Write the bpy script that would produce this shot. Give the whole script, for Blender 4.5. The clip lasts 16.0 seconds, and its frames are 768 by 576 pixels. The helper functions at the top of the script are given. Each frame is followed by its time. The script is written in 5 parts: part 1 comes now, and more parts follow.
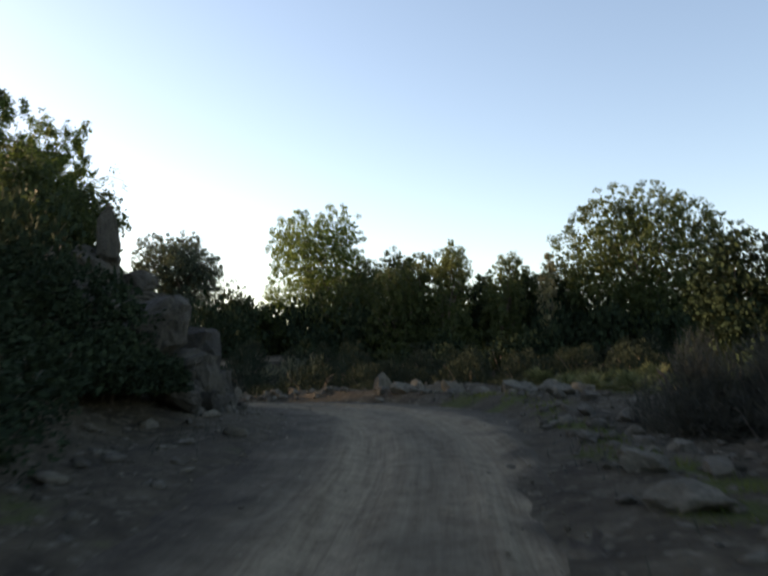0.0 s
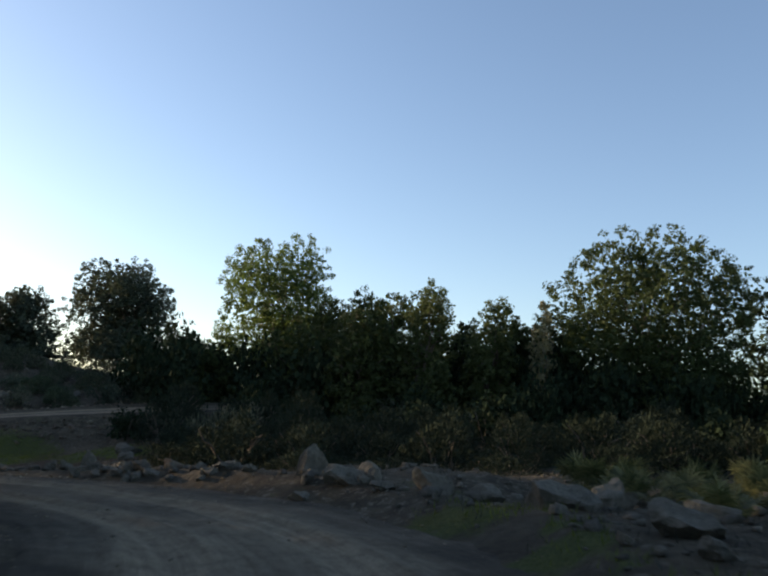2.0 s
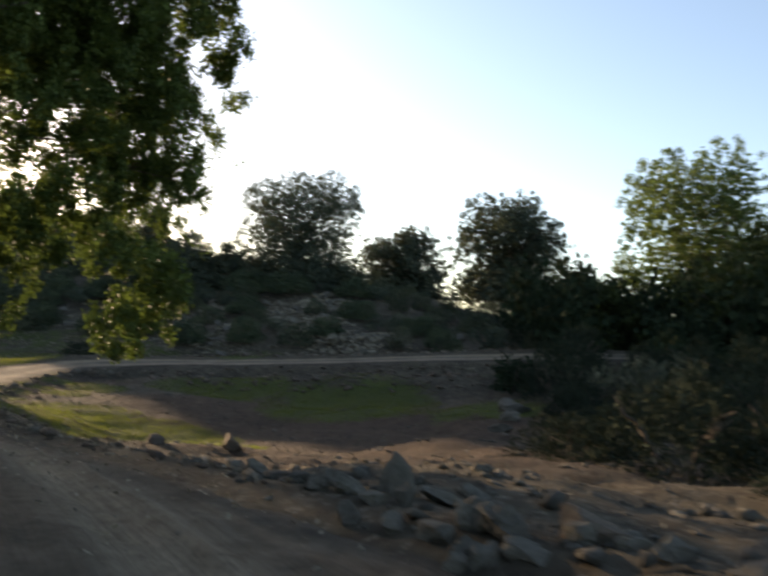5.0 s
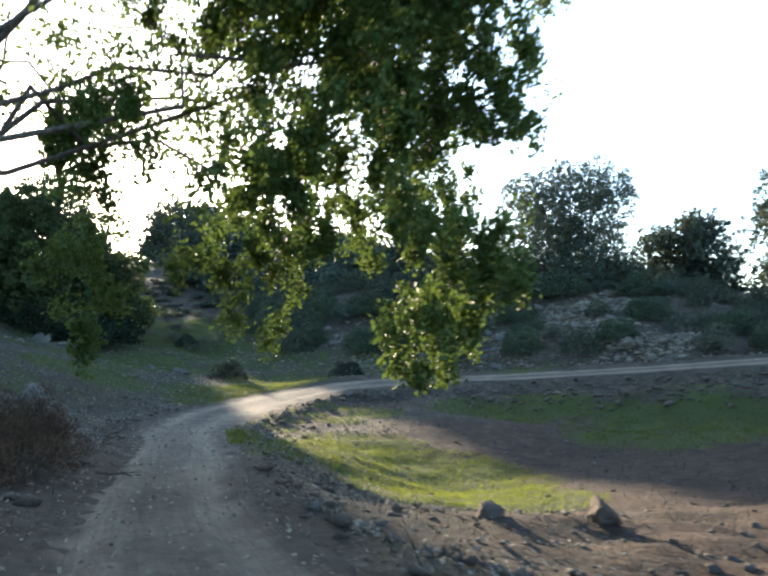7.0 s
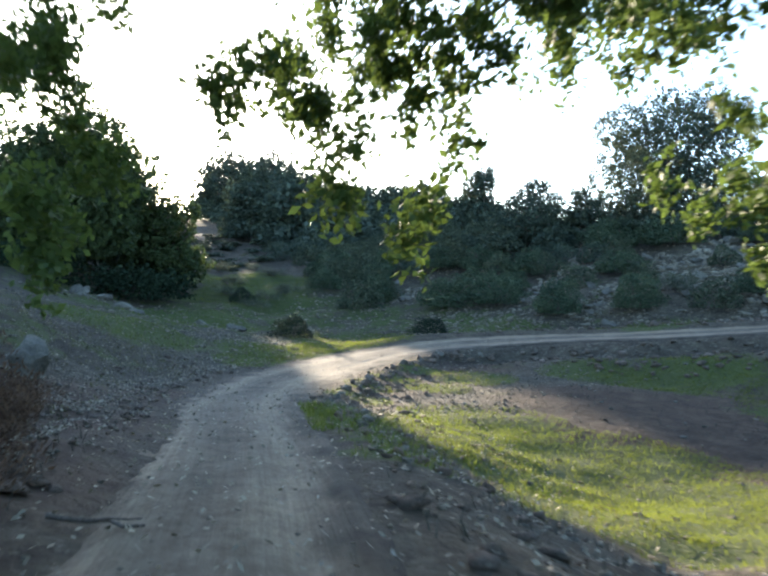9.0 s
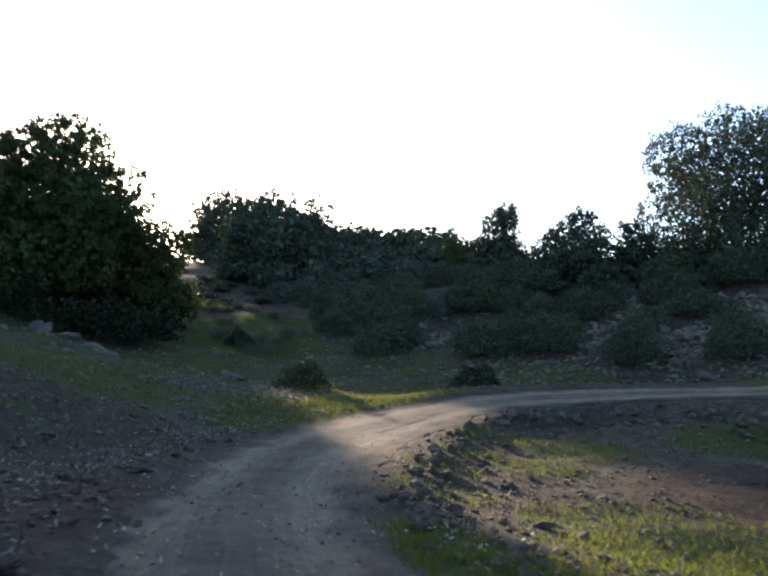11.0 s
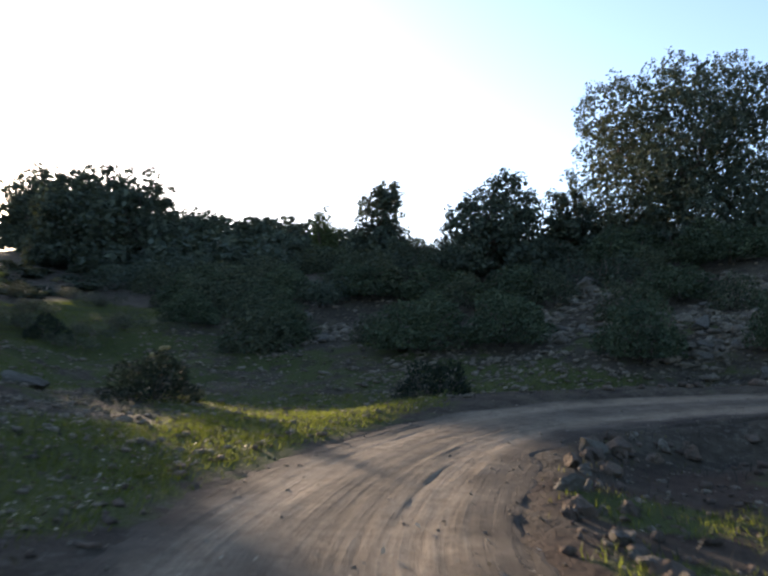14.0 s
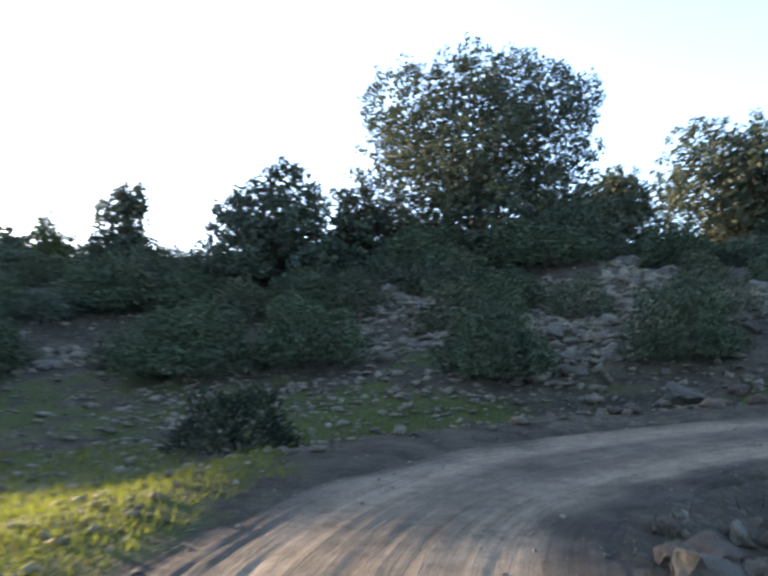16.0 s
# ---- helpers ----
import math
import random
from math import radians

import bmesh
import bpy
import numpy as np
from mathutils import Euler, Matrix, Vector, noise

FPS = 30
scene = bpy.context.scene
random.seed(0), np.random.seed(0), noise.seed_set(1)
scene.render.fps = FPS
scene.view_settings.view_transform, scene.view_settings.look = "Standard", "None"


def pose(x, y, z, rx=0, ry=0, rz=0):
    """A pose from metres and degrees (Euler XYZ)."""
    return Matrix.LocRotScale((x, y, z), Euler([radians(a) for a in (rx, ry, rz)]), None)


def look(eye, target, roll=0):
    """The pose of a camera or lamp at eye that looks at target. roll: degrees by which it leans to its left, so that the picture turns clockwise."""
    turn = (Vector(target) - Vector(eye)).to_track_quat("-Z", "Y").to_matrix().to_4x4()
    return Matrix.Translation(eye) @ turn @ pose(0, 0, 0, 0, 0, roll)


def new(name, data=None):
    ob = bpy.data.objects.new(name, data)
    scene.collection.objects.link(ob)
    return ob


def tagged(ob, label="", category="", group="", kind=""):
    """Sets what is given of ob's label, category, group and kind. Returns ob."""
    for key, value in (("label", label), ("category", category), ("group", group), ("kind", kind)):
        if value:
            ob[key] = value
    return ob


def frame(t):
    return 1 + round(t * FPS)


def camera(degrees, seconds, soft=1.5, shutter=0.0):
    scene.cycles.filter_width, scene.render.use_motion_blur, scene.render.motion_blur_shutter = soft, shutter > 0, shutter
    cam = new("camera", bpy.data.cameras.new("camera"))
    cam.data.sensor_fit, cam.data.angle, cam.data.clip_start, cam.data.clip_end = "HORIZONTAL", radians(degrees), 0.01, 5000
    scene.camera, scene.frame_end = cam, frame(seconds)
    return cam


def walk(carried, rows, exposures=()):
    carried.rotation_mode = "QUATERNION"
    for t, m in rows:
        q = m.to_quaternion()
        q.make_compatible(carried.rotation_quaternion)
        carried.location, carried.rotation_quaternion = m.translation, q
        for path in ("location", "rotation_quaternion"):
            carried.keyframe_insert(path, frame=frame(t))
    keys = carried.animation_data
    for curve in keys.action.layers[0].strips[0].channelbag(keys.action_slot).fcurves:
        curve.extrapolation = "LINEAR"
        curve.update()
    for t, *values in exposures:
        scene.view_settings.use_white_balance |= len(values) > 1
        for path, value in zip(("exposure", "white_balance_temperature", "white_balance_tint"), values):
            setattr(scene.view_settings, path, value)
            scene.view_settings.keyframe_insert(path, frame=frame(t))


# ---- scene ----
import functools

# ---------------------------------------------------------------- camera
cam = camera(51.7, 16.0, soft=2.35, shutter=0.5)
PATH = [
    (0, (0.086, -0.041, 1.357), (0.073, 1.948, 1.562), -0.1),
    (0.5, (0.253, 2.320, 1.388), (0.223, 4.296, 1.697), 0.3),
    (1, (0.351, 4.982, 1.484), (0.403, 6.959, 1.780), 2.6),
    (1.5, (0.498, 7.128, 1.577), (0.554, 9.106, 1.867), 3.9),
    (2, (0.627, 9.445, 1.668), (0.671, 11.415, 2.009), 3.3),
    (2.5, (0.653, 11.390, 1.754), (0.655, 13.361, 2.091), 3.2),
    (3, (0.473, 13.592, 1.807), (0.277, 15.552, 2.155), 2.5),
    (3.5, (0.169, 15.385, 1.831), (-0.057, 17.358, 2.071), 5.4),
    (4, (-0.365, 17.208, 1.820), (-0.750, 19.157, 2.051), 4.3),
    (4.5, (-0.912, 18.453, 1.849), (-1.528, 20.352, 1.975), 4.8),
    (5, (-1.856, 19.756, 1.821), (-2.737, 21.547, 1.960), 4.9),
    (7.5, (-8.311, 24.903, 1.547), (-9.732, 26.305, 1.668), 1.4),
    (8, (-9.855, 25.879, 1.406), (-11.299, 27.258, 1.526), 1.5),
    (8.5, (-11.293, 26.804, 1.303), (-12.753, 28.168, 1.388), 1.0),
    (9, (-12.990, 27.849, 1.039), (-14.466, 29.198, 1.072), 1.8),
    (9.5, (-14.606, 28.685, 1.006), (-16.070, 30.036, 1.181), -0.5),
    (9.7, (-15.255, 29.034, 0.895), (-16.744, 30.348, 1.130), 0.5),
    (12, (-23.427, 34.231, 0.493), (-24.861, 35.619, 0.620), 3.4),
    (12.5, (-24.980, 35.195, 0.370), (-26.394, 36.600, 0.540), 1.6),
    (13, (-26.770, 36.414, 0.262), (-28.118, 37.886, 0.386), 1.7),
    (13.5, (-28.269, 37.577, 0.147), (-29.551, 39.101, 0.333), -1.1),
    (14, (-29.983, 39.035, 0.035), (-31.138, 40.655, 0.241), 2.3),
    (14.5, (-31.305, 40.275, 0.038), (-32.382, 41.937, 0.312), 2.0),
    (15, (-32.647, 41.753, 0.041), (-33.591, 43.500, 0.276), 2.0),
    (15.5, (-33.642, 43.200, 0.031), (-34.438, 45.015, 0.296), -1.4),
    (16, (-34.556, 44.781, 0.067), (-35.133, 46.673, 0.359), -0.0),
]
# seconds, stops, kelvin, tint
EXPOSURES = [(0.0, 1.92, 8900, 22), (0.5, 1.87, 8500, 21), (1.0, 1.66, 7900, 19), (1.5, 1.52, 7600, 18), (2.5, 1.38, 7400, 18), (3.6, 1.2, 7500, 18), (4.3, 1.6, 8100, 20), (5.2, 1.95, 8500, 20), (7.3, 3.05, 6450, 11),
             (8.5, 3.1, 6400, 11), (9.7, 3.35, 6400, 11), (11.8, 1.75, 7000, 22), (13.0, 1.8, 7000, 22), (13.5, 2.1, 7000, 22), (14.0, 2.1, 7000, 22), (14.5, 2.2, 7000, 22), (15.5, 2.35, 7000, 23), (16.0, 3.15, 7000, 22)]
walk(cam, [(t, look(eye, target, roll)) for t, eye, target, roll in PATH], EXPOSURES)

# ---------------------------------------------------------------- sky and sun
SUN_YAW, SUN_UP = 66.5, 9.1
world = bpy.data.worlds.new("sky")
scene.world = world
world.use_nodes = True
wn, wl = world.node_tree.nodes, world.node_tree.links
sky = wn.new("ShaderNodeTexSky")
sky.sky_type = "NISHITA"
sky.sun_disc = False
sky.sun_elevation = radians(SUN_UP)
sky.sun_rotation = radians(-SUN_YAW)
sky.altitude = 600
sky.air_density = 1.0
sky.dust_density = 1.3
sky.ozone_density = 2.5
wl.new(sky.outputs["Color"], wn["Background"].inputs["Color"])
wn["Background"].inputs["Strength"].default_value = 0.125

sun = new("sun", bpy.data.lights.new("sun", "SUN"))
sun.data.energy = 3.2
sun.data.angle = radians(1.2)
sun.data.color = (1.0, 0.84, 0.62)
SUN_WAY = Vector((-math.sin(radians(SUN_YAW)) * math.cos(radians(SUN_UP)), math.cos(radians(SUN_YAW)) * math.cos(radians(SUN_UP)), math.sin(radians(SUN_UP))))
sun.matrix_world = SUN_WAY.to_track_quat("Z", "Y").to_matrix().to_4x4()


# ---------------------------------------------------------------- materials
def material(name, rough=0.9, spec=0.2):
    m = bpy.data.materials.new(name)
    m.use_nodes = True
    bsdf = m.node_tree.nodes["Principled BSDF"]
    bsdf.inputs["Roughness"].default_value = rough
    bsdf.inputs["Specular IOR Level"].default_value = spec
    return m, m.node_tree.nodes, m.node_tree.links, bsdf


def noise_tex(n, l, scale, detail=4.0, rough=0.6, coords=None, kind="ShaderNodeTexNoise"):
    t = n.new(kind)
    t.inputs["Scale"].default_value = scale
    if kind == "ShaderNodeTexNoise":
        t.inputs["Detail"].default_value = detail
        t.inputs["Roughness"].default_value = rough
    if coords is not None:
        l.new(coords, t.inputs["Vector"])
    return t


def ramp(n, l, source, stops):
    r = n.new("ShaderNodeValToRGB")
    els = r.color_ramp.elements
    while len(els) < len(stops):
        els.new(0.5)
    for el, (pos, col) in zip(els, stops):
        el.position = pos
        el.color = (*col, 1) if len(col) == 3 else col
    l.new(source, r.inputs["Fac"])
    return r


def mix(n, l, fac, a, b, how="MIX"):
    m = n.new("ShaderNodeMix")
    m.data_type = "RGBA"
    m.blend_type = how
    for value, socket in ((fac, m.inputs[0]), (a, m.inputs[6]), (b, m.inputs[7])):
        if isinstance(value, (int, float)):
            socket.default_value = value
        elif isinstance(value, tuple):
            socket.default_value = (*value, 1)
        else:
            l.new(value, socket)
    return m.outputs[2]


def bump(n, l, bsdf, height, strength=0.5, distance=0.05, under=None):
    b = n.new("ShaderNodeBump")
    b.inputs["Strength"].default_value = strength
    b.inputs["Distance"].default_value = distance
    l.new(height, b.inputs["Height"])
    if under is not None:
        l.new(under, b.inputs["Normal"])
    if bsdf is not None:
        l.new(b.outputs["Normal"], bsdf.inputs["Normal"])
    return b.outputs["Normal"]


def ground_material():
    m, n, l, bsdf = material("stony_ground", 0.95, 0.1)
    co = n.new("ShaderNodeNewGeometry").outputs["Position"]
    big = noise_tex(n, l, 0.22, 5, 0.6, co)
    mid = noise_tex(n, l, 2.2, 6, 0.65, co)
    fine = noise_tex(n, l, 22.0, 5, 0.7, co)
    crooked = n.new("ShaderNodeVectorMath")
    crooked.operation = "MULTIPLY_ADD"
    jag = noise_tex(n, l, 7.0, 3, 0.6, co)
    l.new(jag.outputs["Color"], crooked.inputs[0])
    crooked.inputs[1].default_value = (0.35, 0.35, 0.35)
    l.new(co, crooked.inputs[2])
    stones = noise_tex(n, l, 7.0, coords=crooked.outputs[0], kind="ShaderNodeTexVoronoi")
    earth = ramp(n, l, mid.outputs["Fac"], [(0.3, (0.030, 0.025, 0.019)), (0.5, (0.058, 0.048, 0.034)), (0.7, (0.090, 0.076, 0.055))])
    chips = ramp(n, l, stones.outputs["Color"], [(0.45, (0, 0, 0)), (0.62, (1, 1, 1))])
    chip_shape = ramp(n, l, stones.outputs["Distance"], [(0.3, (1, 1, 1)), (0.5, (0, 0, 0))])
    chip = mix(n, l, 1.0, chips.outputs["Color"], chip_shape.outputs["Color"], "MULTIPLY")
    stony = n.new("ShaderNodeAttribute")
    stony.attribute_name = "stony"
    chip = mix(n, l, 1.0, chip, stony.outputs["Color"], "MULTIPLY")
    limestone = ramp(n, l, fine.outputs["Fac"], [(0.3, (0.075, 0.066, 0.051)), (0.7, (0.165, 0.149, 0.120))])
    col = mix(n, l, chip, earth.outputs["Color"], limestone.outputs["Color"])
    soil = n.new("ShaderNodeAttribute")
    soil.attribute_name = "red_soil"
    red = ramp(n, l, mid.outputs["Fac"], [(0.3, (0.036, 0.021, 0.014)), (0.7, (0.080, 0.048, 0.033))])
    col = mix(n, l, soil.outputs["Fac"], col, red.outputs["Color"])
    grass = n.new("ShaderNodeAttribute")
    grass.attribute_name = "grass"
    edge = n.new("ShaderNodeMath")
    edge.operation = "MULTIPLY_ADD"
    l.new(mid.outputs["Fac"], edge.inputs[0])
    edge.inputs[1].default_value = 1.6
    edge.inputs[2].default_value = -0.8
    total = n.new("ShaderNodeMath")
    l.new(edge.outputs[0], total.inputs[0])
    l.new(grass.outputs["Fac"], total.inputs[1])
    turf_mask = ramp(n, l, total.outputs[0], [(0.35, (0, 0, 0)), (0.65, (1, 1, 1))])
    turf = ramp(n, l, fine.outputs["Fac"], [(0.3, (0.028, 0.035, 0.012)), (0.55, (0.058, 0.071, 0.022)), (0.75, (0.105, 0.105, 0.043))])
    col = mix(n, l, turf_mask.outputs["Color"], col, turf.outputs["Color"])
    patchy = ramp(n, l, big.outputs["Fac"], [(0.3, (0.7, 0.7, 0.7)), (0.7, (1.15, 1.12, 1.05))])
    col = mix(n, l, 1.0, col, patchy.outputs["Color"], "MULTIPLY")
    l.new(col, bsdf.inputs["Base Color"])
    under = bump(n, l, None, stones.outputs["Distance"], 0.6, 0.06)
    bump(n, l, bsdf, fine.outputs["Fac"], 0.6, 0.04, under)
    return m


def road_material():
    m, n, l, bsdf = material("dirt_track", 0.93, 0.15)
    co = n.new("ShaderNodeNewGeometry").outputs["Position"]
    uv = n.new("ShaderNodeUVMap").outputs["UV"]
    stretch = n.new("ShaderNodeMapping")
    stretch.inputs["Scale"].default_value = (9.0, 0.35, 1.0)
    l.new(uv, stretch.inputs["Vector"])
    streak = noise_tex(n, l, 1.0, 6, 0.65, stretch.outputs["Vector"])
    tread = n.new("ShaderNodeMapping")
    tread.inputs["Scale"].default_value = (26.0, 0.5, 1.0)
    l.new(uv, tread.inputs["Vector"])
    tracks = noise_tex(n, l, 1.0, 5, 0.6, tread.outputs["Vector"])
    mid = noise_tex(n, l, 1.3, 6, 0.65, co)
    fine = noise_tex(n, l, 30.0, 5, 0.7, co)
    pebbles = noise_tex(n, l, 9.0, coords=co, kind="ShaderNodeTexVoronoi")
    worn = n.new("ShaderNodeAttribute")
    worn.attribute_name = "worn"
    base = ramp(n, l, mid.outputs["Fac"], [(0.3, (0.065, 0.054, 0.038)), (0.7, (0.134, 0.111, 0.080))])
    dust = ramp(n, l, fine.outputs["Fac"], [(0.3, (0.147, 0.116, 0.079)), (0.7, (0.255, 0.206, 0.143))])
    col = mix(n, l, worn.outputs["Fac"], base.outputs["Color"], dust.outputs["Color"])
    verge = n.new("ShaderNodeAttribute")
    verge.attribute_name = "verge"
    earth = ramp(n, l, mid.outputs["Fac"], [(0.3, (0.032, 0.026, 0.019)), (0.5, (0.057, 0.047, 0.034)), (0.7, (0.091, 0.076, 0.056))])
    col = mix(n, l, verge.outputs["Fac"], col, earth.outputs["Color"])
    lines = ramp(n, l, streak.outputs["Fac"], [(0.32, (0.72, 0.69, 0.66)), (0.6, (1.08, 1.08, 1.08))])
    col = mix(n, l, 0.8, col, lines.outputs["Color"], "MULTIPLY")
    fine_lines = ramp(n, l, tracks.outputs["Fac"], [(0.36, (0.66, 0.63, 0.6)), (0.56, (1.06, 1.06, 1.06))])
    col = mix(n, l, mix(n, l, worn.outputs["Fac"], (0.1, 0.1, 0.1), (0.5, 0.5, 0.5)), col, fine_lines.outputs["Color"], "MULTIPLY")
    spots = ramp(n, l, pebbles.outputs["Distance"], [(0.08, (1.3, 1.3, 1.3)), (0.2, (1, 1, 1))])
    grit = noise_tex(n, l, 4.0, 8, 0.75, co)
    patches = ramp(n, l, grit.outputs["Fac"], [(0.36, (0.6, 0.58, 0.56)), (0.56, (1.12, 1.12, 1.12))])
    col = mix(n, l, 0.75, col, patches.outputs["Color"], "MULTIPLY")
    col = mix(n, l, 1.0, col, spots.outputs["Color"], "MULTIPLY")
    l.new(col, bsdf.inputs["Base Color"])
    under = bump(n, l, None, streak.outputs["Fac"], 0.5, 0.05)
    under = bump(n, l, None, tracks.outputs["Fac"], 0.4, 0.03, under)
    under = bump(n, l, None, grit.outputs["Fac"], 0.8, 0.05, under)
    bump(n, l, bsdf, fine.outputs["Fac"], 0.6, 0.02, under)
    return m


def rock_material(name, dark, light, lichen=(0.09, 0.09, 0.075)):
    m, n, l, bsdf = material(name, 0.92, 0.15)
    co = n.new("ShaderNodeNewGeometry").outputs["Position"]
    big = noise_tex(n, l, 1.6, 6, 0.65, co)
    fine = noise_tex(n, l, 14.0, 6, 0.7, co)
    base = ramp(n, l, big.outputs["Fac"], [(0.3, dark), (0.68, light)])
    stain = ramp(n, l, fine.outputs["Fac"], [(0.42, (1, 1, 1)), (0.6, (0, 0, 0))])
    col = mix(n, l, mix(n, l, 0.55, (0, 0, 0), stain.outputs["Color"]), base.outputs["Color"], lichen)
    info = n.new("ShaderNodeObjectInfo")
    vary = ramp(n, l, info.outputs["Random"], [(0.0, (0.75, 0.75, 0.76)), (1.0, (1.12, 1.10, 1.06))])
    col = mix(n, l, 1.0, col, vary.outputs["Color"], "MULTIPLY")
    isle = ramp(n, l, n.new("ShaderNodeNewGeometry").outputs["Random Per Island"], [(0.0, (0.6, 0.59, 0.58)), (1.0, (1.1, 1.08, 1.03))])
    col = mix(n, l, 1.0, col, isle.outputs["Color"], "MULTIPLY")
    l.new(col, bsdf.inputs["Base Color"])
    under = bump(n, l, None, big.outputs["Fac"], 0.7, 0.2)
    bump(n, l, bsdf, fine.outputs["Fac"], 0.9, 0.06, under)
    return m


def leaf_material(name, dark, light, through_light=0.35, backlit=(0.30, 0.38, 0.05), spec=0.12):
    m, n, l, bsdf = material(name, 0.65 if spec > 0.1 else 0.85, spec)
    co = n.new("ShaderNodeNewGeometry")
    clump = noise_tex(n, l, 0.9, 3, 0.5, co.outputs["Position"])
    each = ramp(n, l, co.outputs["Random Per Island"], [(0.0, dark), (1.0, light)])
    tone = ramp(n, l, clump.outputs["Fac"], [(0.3, (0.65, 0.7, 0.7)), (0.7, (1.2, 1.15, 1.0))])
    col = mix(n, l, 1.0, each.outputs["Color"], tone.outputs["Color"], "MULTIPLY")
    l.new(col, bsdf.inputs["Base Color"])
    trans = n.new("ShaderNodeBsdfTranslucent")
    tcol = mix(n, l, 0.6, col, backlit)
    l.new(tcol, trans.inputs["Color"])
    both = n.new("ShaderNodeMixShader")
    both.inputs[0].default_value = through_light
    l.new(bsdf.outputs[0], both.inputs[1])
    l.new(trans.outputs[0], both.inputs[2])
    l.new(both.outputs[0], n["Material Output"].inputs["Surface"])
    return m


def bark_material():
    m, n, l, bsdf = material("bark", 0.95, 0.1)
    co = n.new("ShaderNodeNewGeometry").outputs["Position"]
    mapping = n.new("ShaderNodeMapping")
    mapping.inputs["Scale"].default_value = (9, 9, 1.6)
    l.new(co, mapping.inputs["Vector"])
    grain = noise_tex(n, l, 1.5, 6, 0.7, mapping.outputs["Vector"])
    col = ramp(n, l, grain.outputs["Fac"], [(0.3, (0.05, 0.04, 0.032)), (0.7, (0.17, 0.145, 0.12))])
    l.new(col.outputs["Color"], bsdf.inputs["Base Color"])
    bump(n, l, bsdf, grain.outputs["Fac"], 0.8, 0.05)
    return m


GROUND = ground_material()
TRACK = road_material()
LIMESTONE = rock_material("limestone", (0.092, 0.082, 0.068), (0.220, 0.203, 0.172))
RUDDY_STONE = rock_material("ruddy_stone", (0.104, 0.072, 0.054), (0.224, 0.166, 0.128))
# limestone copy darkened all over: the crag's shade is put into its colour
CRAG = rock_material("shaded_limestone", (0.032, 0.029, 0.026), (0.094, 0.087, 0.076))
PALE_STONE = rock_material("pale_loose_stone", (0.165, 0.136, 0.097), (0.433, 0.373, 0.283))
BARK = bark_material()
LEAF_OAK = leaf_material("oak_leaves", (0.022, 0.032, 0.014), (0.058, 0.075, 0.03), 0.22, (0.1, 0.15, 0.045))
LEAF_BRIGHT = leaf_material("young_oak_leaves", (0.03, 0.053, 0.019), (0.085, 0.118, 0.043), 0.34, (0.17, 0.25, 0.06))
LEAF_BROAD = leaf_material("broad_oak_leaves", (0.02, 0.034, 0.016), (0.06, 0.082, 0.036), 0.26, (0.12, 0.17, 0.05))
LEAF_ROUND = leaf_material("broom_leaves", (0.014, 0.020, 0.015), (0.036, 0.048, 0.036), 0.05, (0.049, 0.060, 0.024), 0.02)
# lighter oak leaves for the overhanging oak, with sunlight and haze in the colour
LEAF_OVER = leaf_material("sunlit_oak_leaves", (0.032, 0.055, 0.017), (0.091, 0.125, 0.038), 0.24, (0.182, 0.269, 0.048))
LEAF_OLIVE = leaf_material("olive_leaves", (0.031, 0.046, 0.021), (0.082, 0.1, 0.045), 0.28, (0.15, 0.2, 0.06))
# much darker than real leaves: the scrub's shade is put into this colour
LEAF_SHADED = leaf_material("shaded_shrub_leaves", (0.011, 0.019, 0.012), (0.027, 0.042, 0.026), 0.05, (0.06, 0.07, 0.025), 0.02)
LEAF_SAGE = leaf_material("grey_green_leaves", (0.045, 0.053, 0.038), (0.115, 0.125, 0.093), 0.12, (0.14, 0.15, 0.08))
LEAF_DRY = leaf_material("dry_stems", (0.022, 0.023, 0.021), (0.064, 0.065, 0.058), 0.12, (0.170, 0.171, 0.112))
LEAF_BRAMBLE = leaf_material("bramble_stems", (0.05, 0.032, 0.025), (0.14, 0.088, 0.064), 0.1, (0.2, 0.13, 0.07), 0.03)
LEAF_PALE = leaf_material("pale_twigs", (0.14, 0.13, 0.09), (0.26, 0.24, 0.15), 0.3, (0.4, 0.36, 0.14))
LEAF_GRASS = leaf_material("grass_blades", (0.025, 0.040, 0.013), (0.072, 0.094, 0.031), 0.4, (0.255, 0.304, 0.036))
# oak leaves greyed and lightened: haze over hill and ridge put into the colour
LEAF_HAZY = leaf_material("hazy_grey_oak_leaves", (0.034, 0.045, 0.035), (0.086, 0.105, 0.084), 0.12, (0.101, 0.132, 0.053), 0.06)
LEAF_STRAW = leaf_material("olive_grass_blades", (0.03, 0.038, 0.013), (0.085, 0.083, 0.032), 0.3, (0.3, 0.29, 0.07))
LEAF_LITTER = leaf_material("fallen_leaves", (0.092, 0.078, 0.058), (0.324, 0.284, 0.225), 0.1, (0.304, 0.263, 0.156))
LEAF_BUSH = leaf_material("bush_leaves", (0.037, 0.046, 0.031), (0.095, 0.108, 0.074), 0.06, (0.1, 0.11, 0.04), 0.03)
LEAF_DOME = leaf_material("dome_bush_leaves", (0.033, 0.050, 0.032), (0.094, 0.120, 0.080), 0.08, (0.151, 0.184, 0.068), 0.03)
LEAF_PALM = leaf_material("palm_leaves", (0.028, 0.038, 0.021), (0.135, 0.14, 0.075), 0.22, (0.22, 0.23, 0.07))

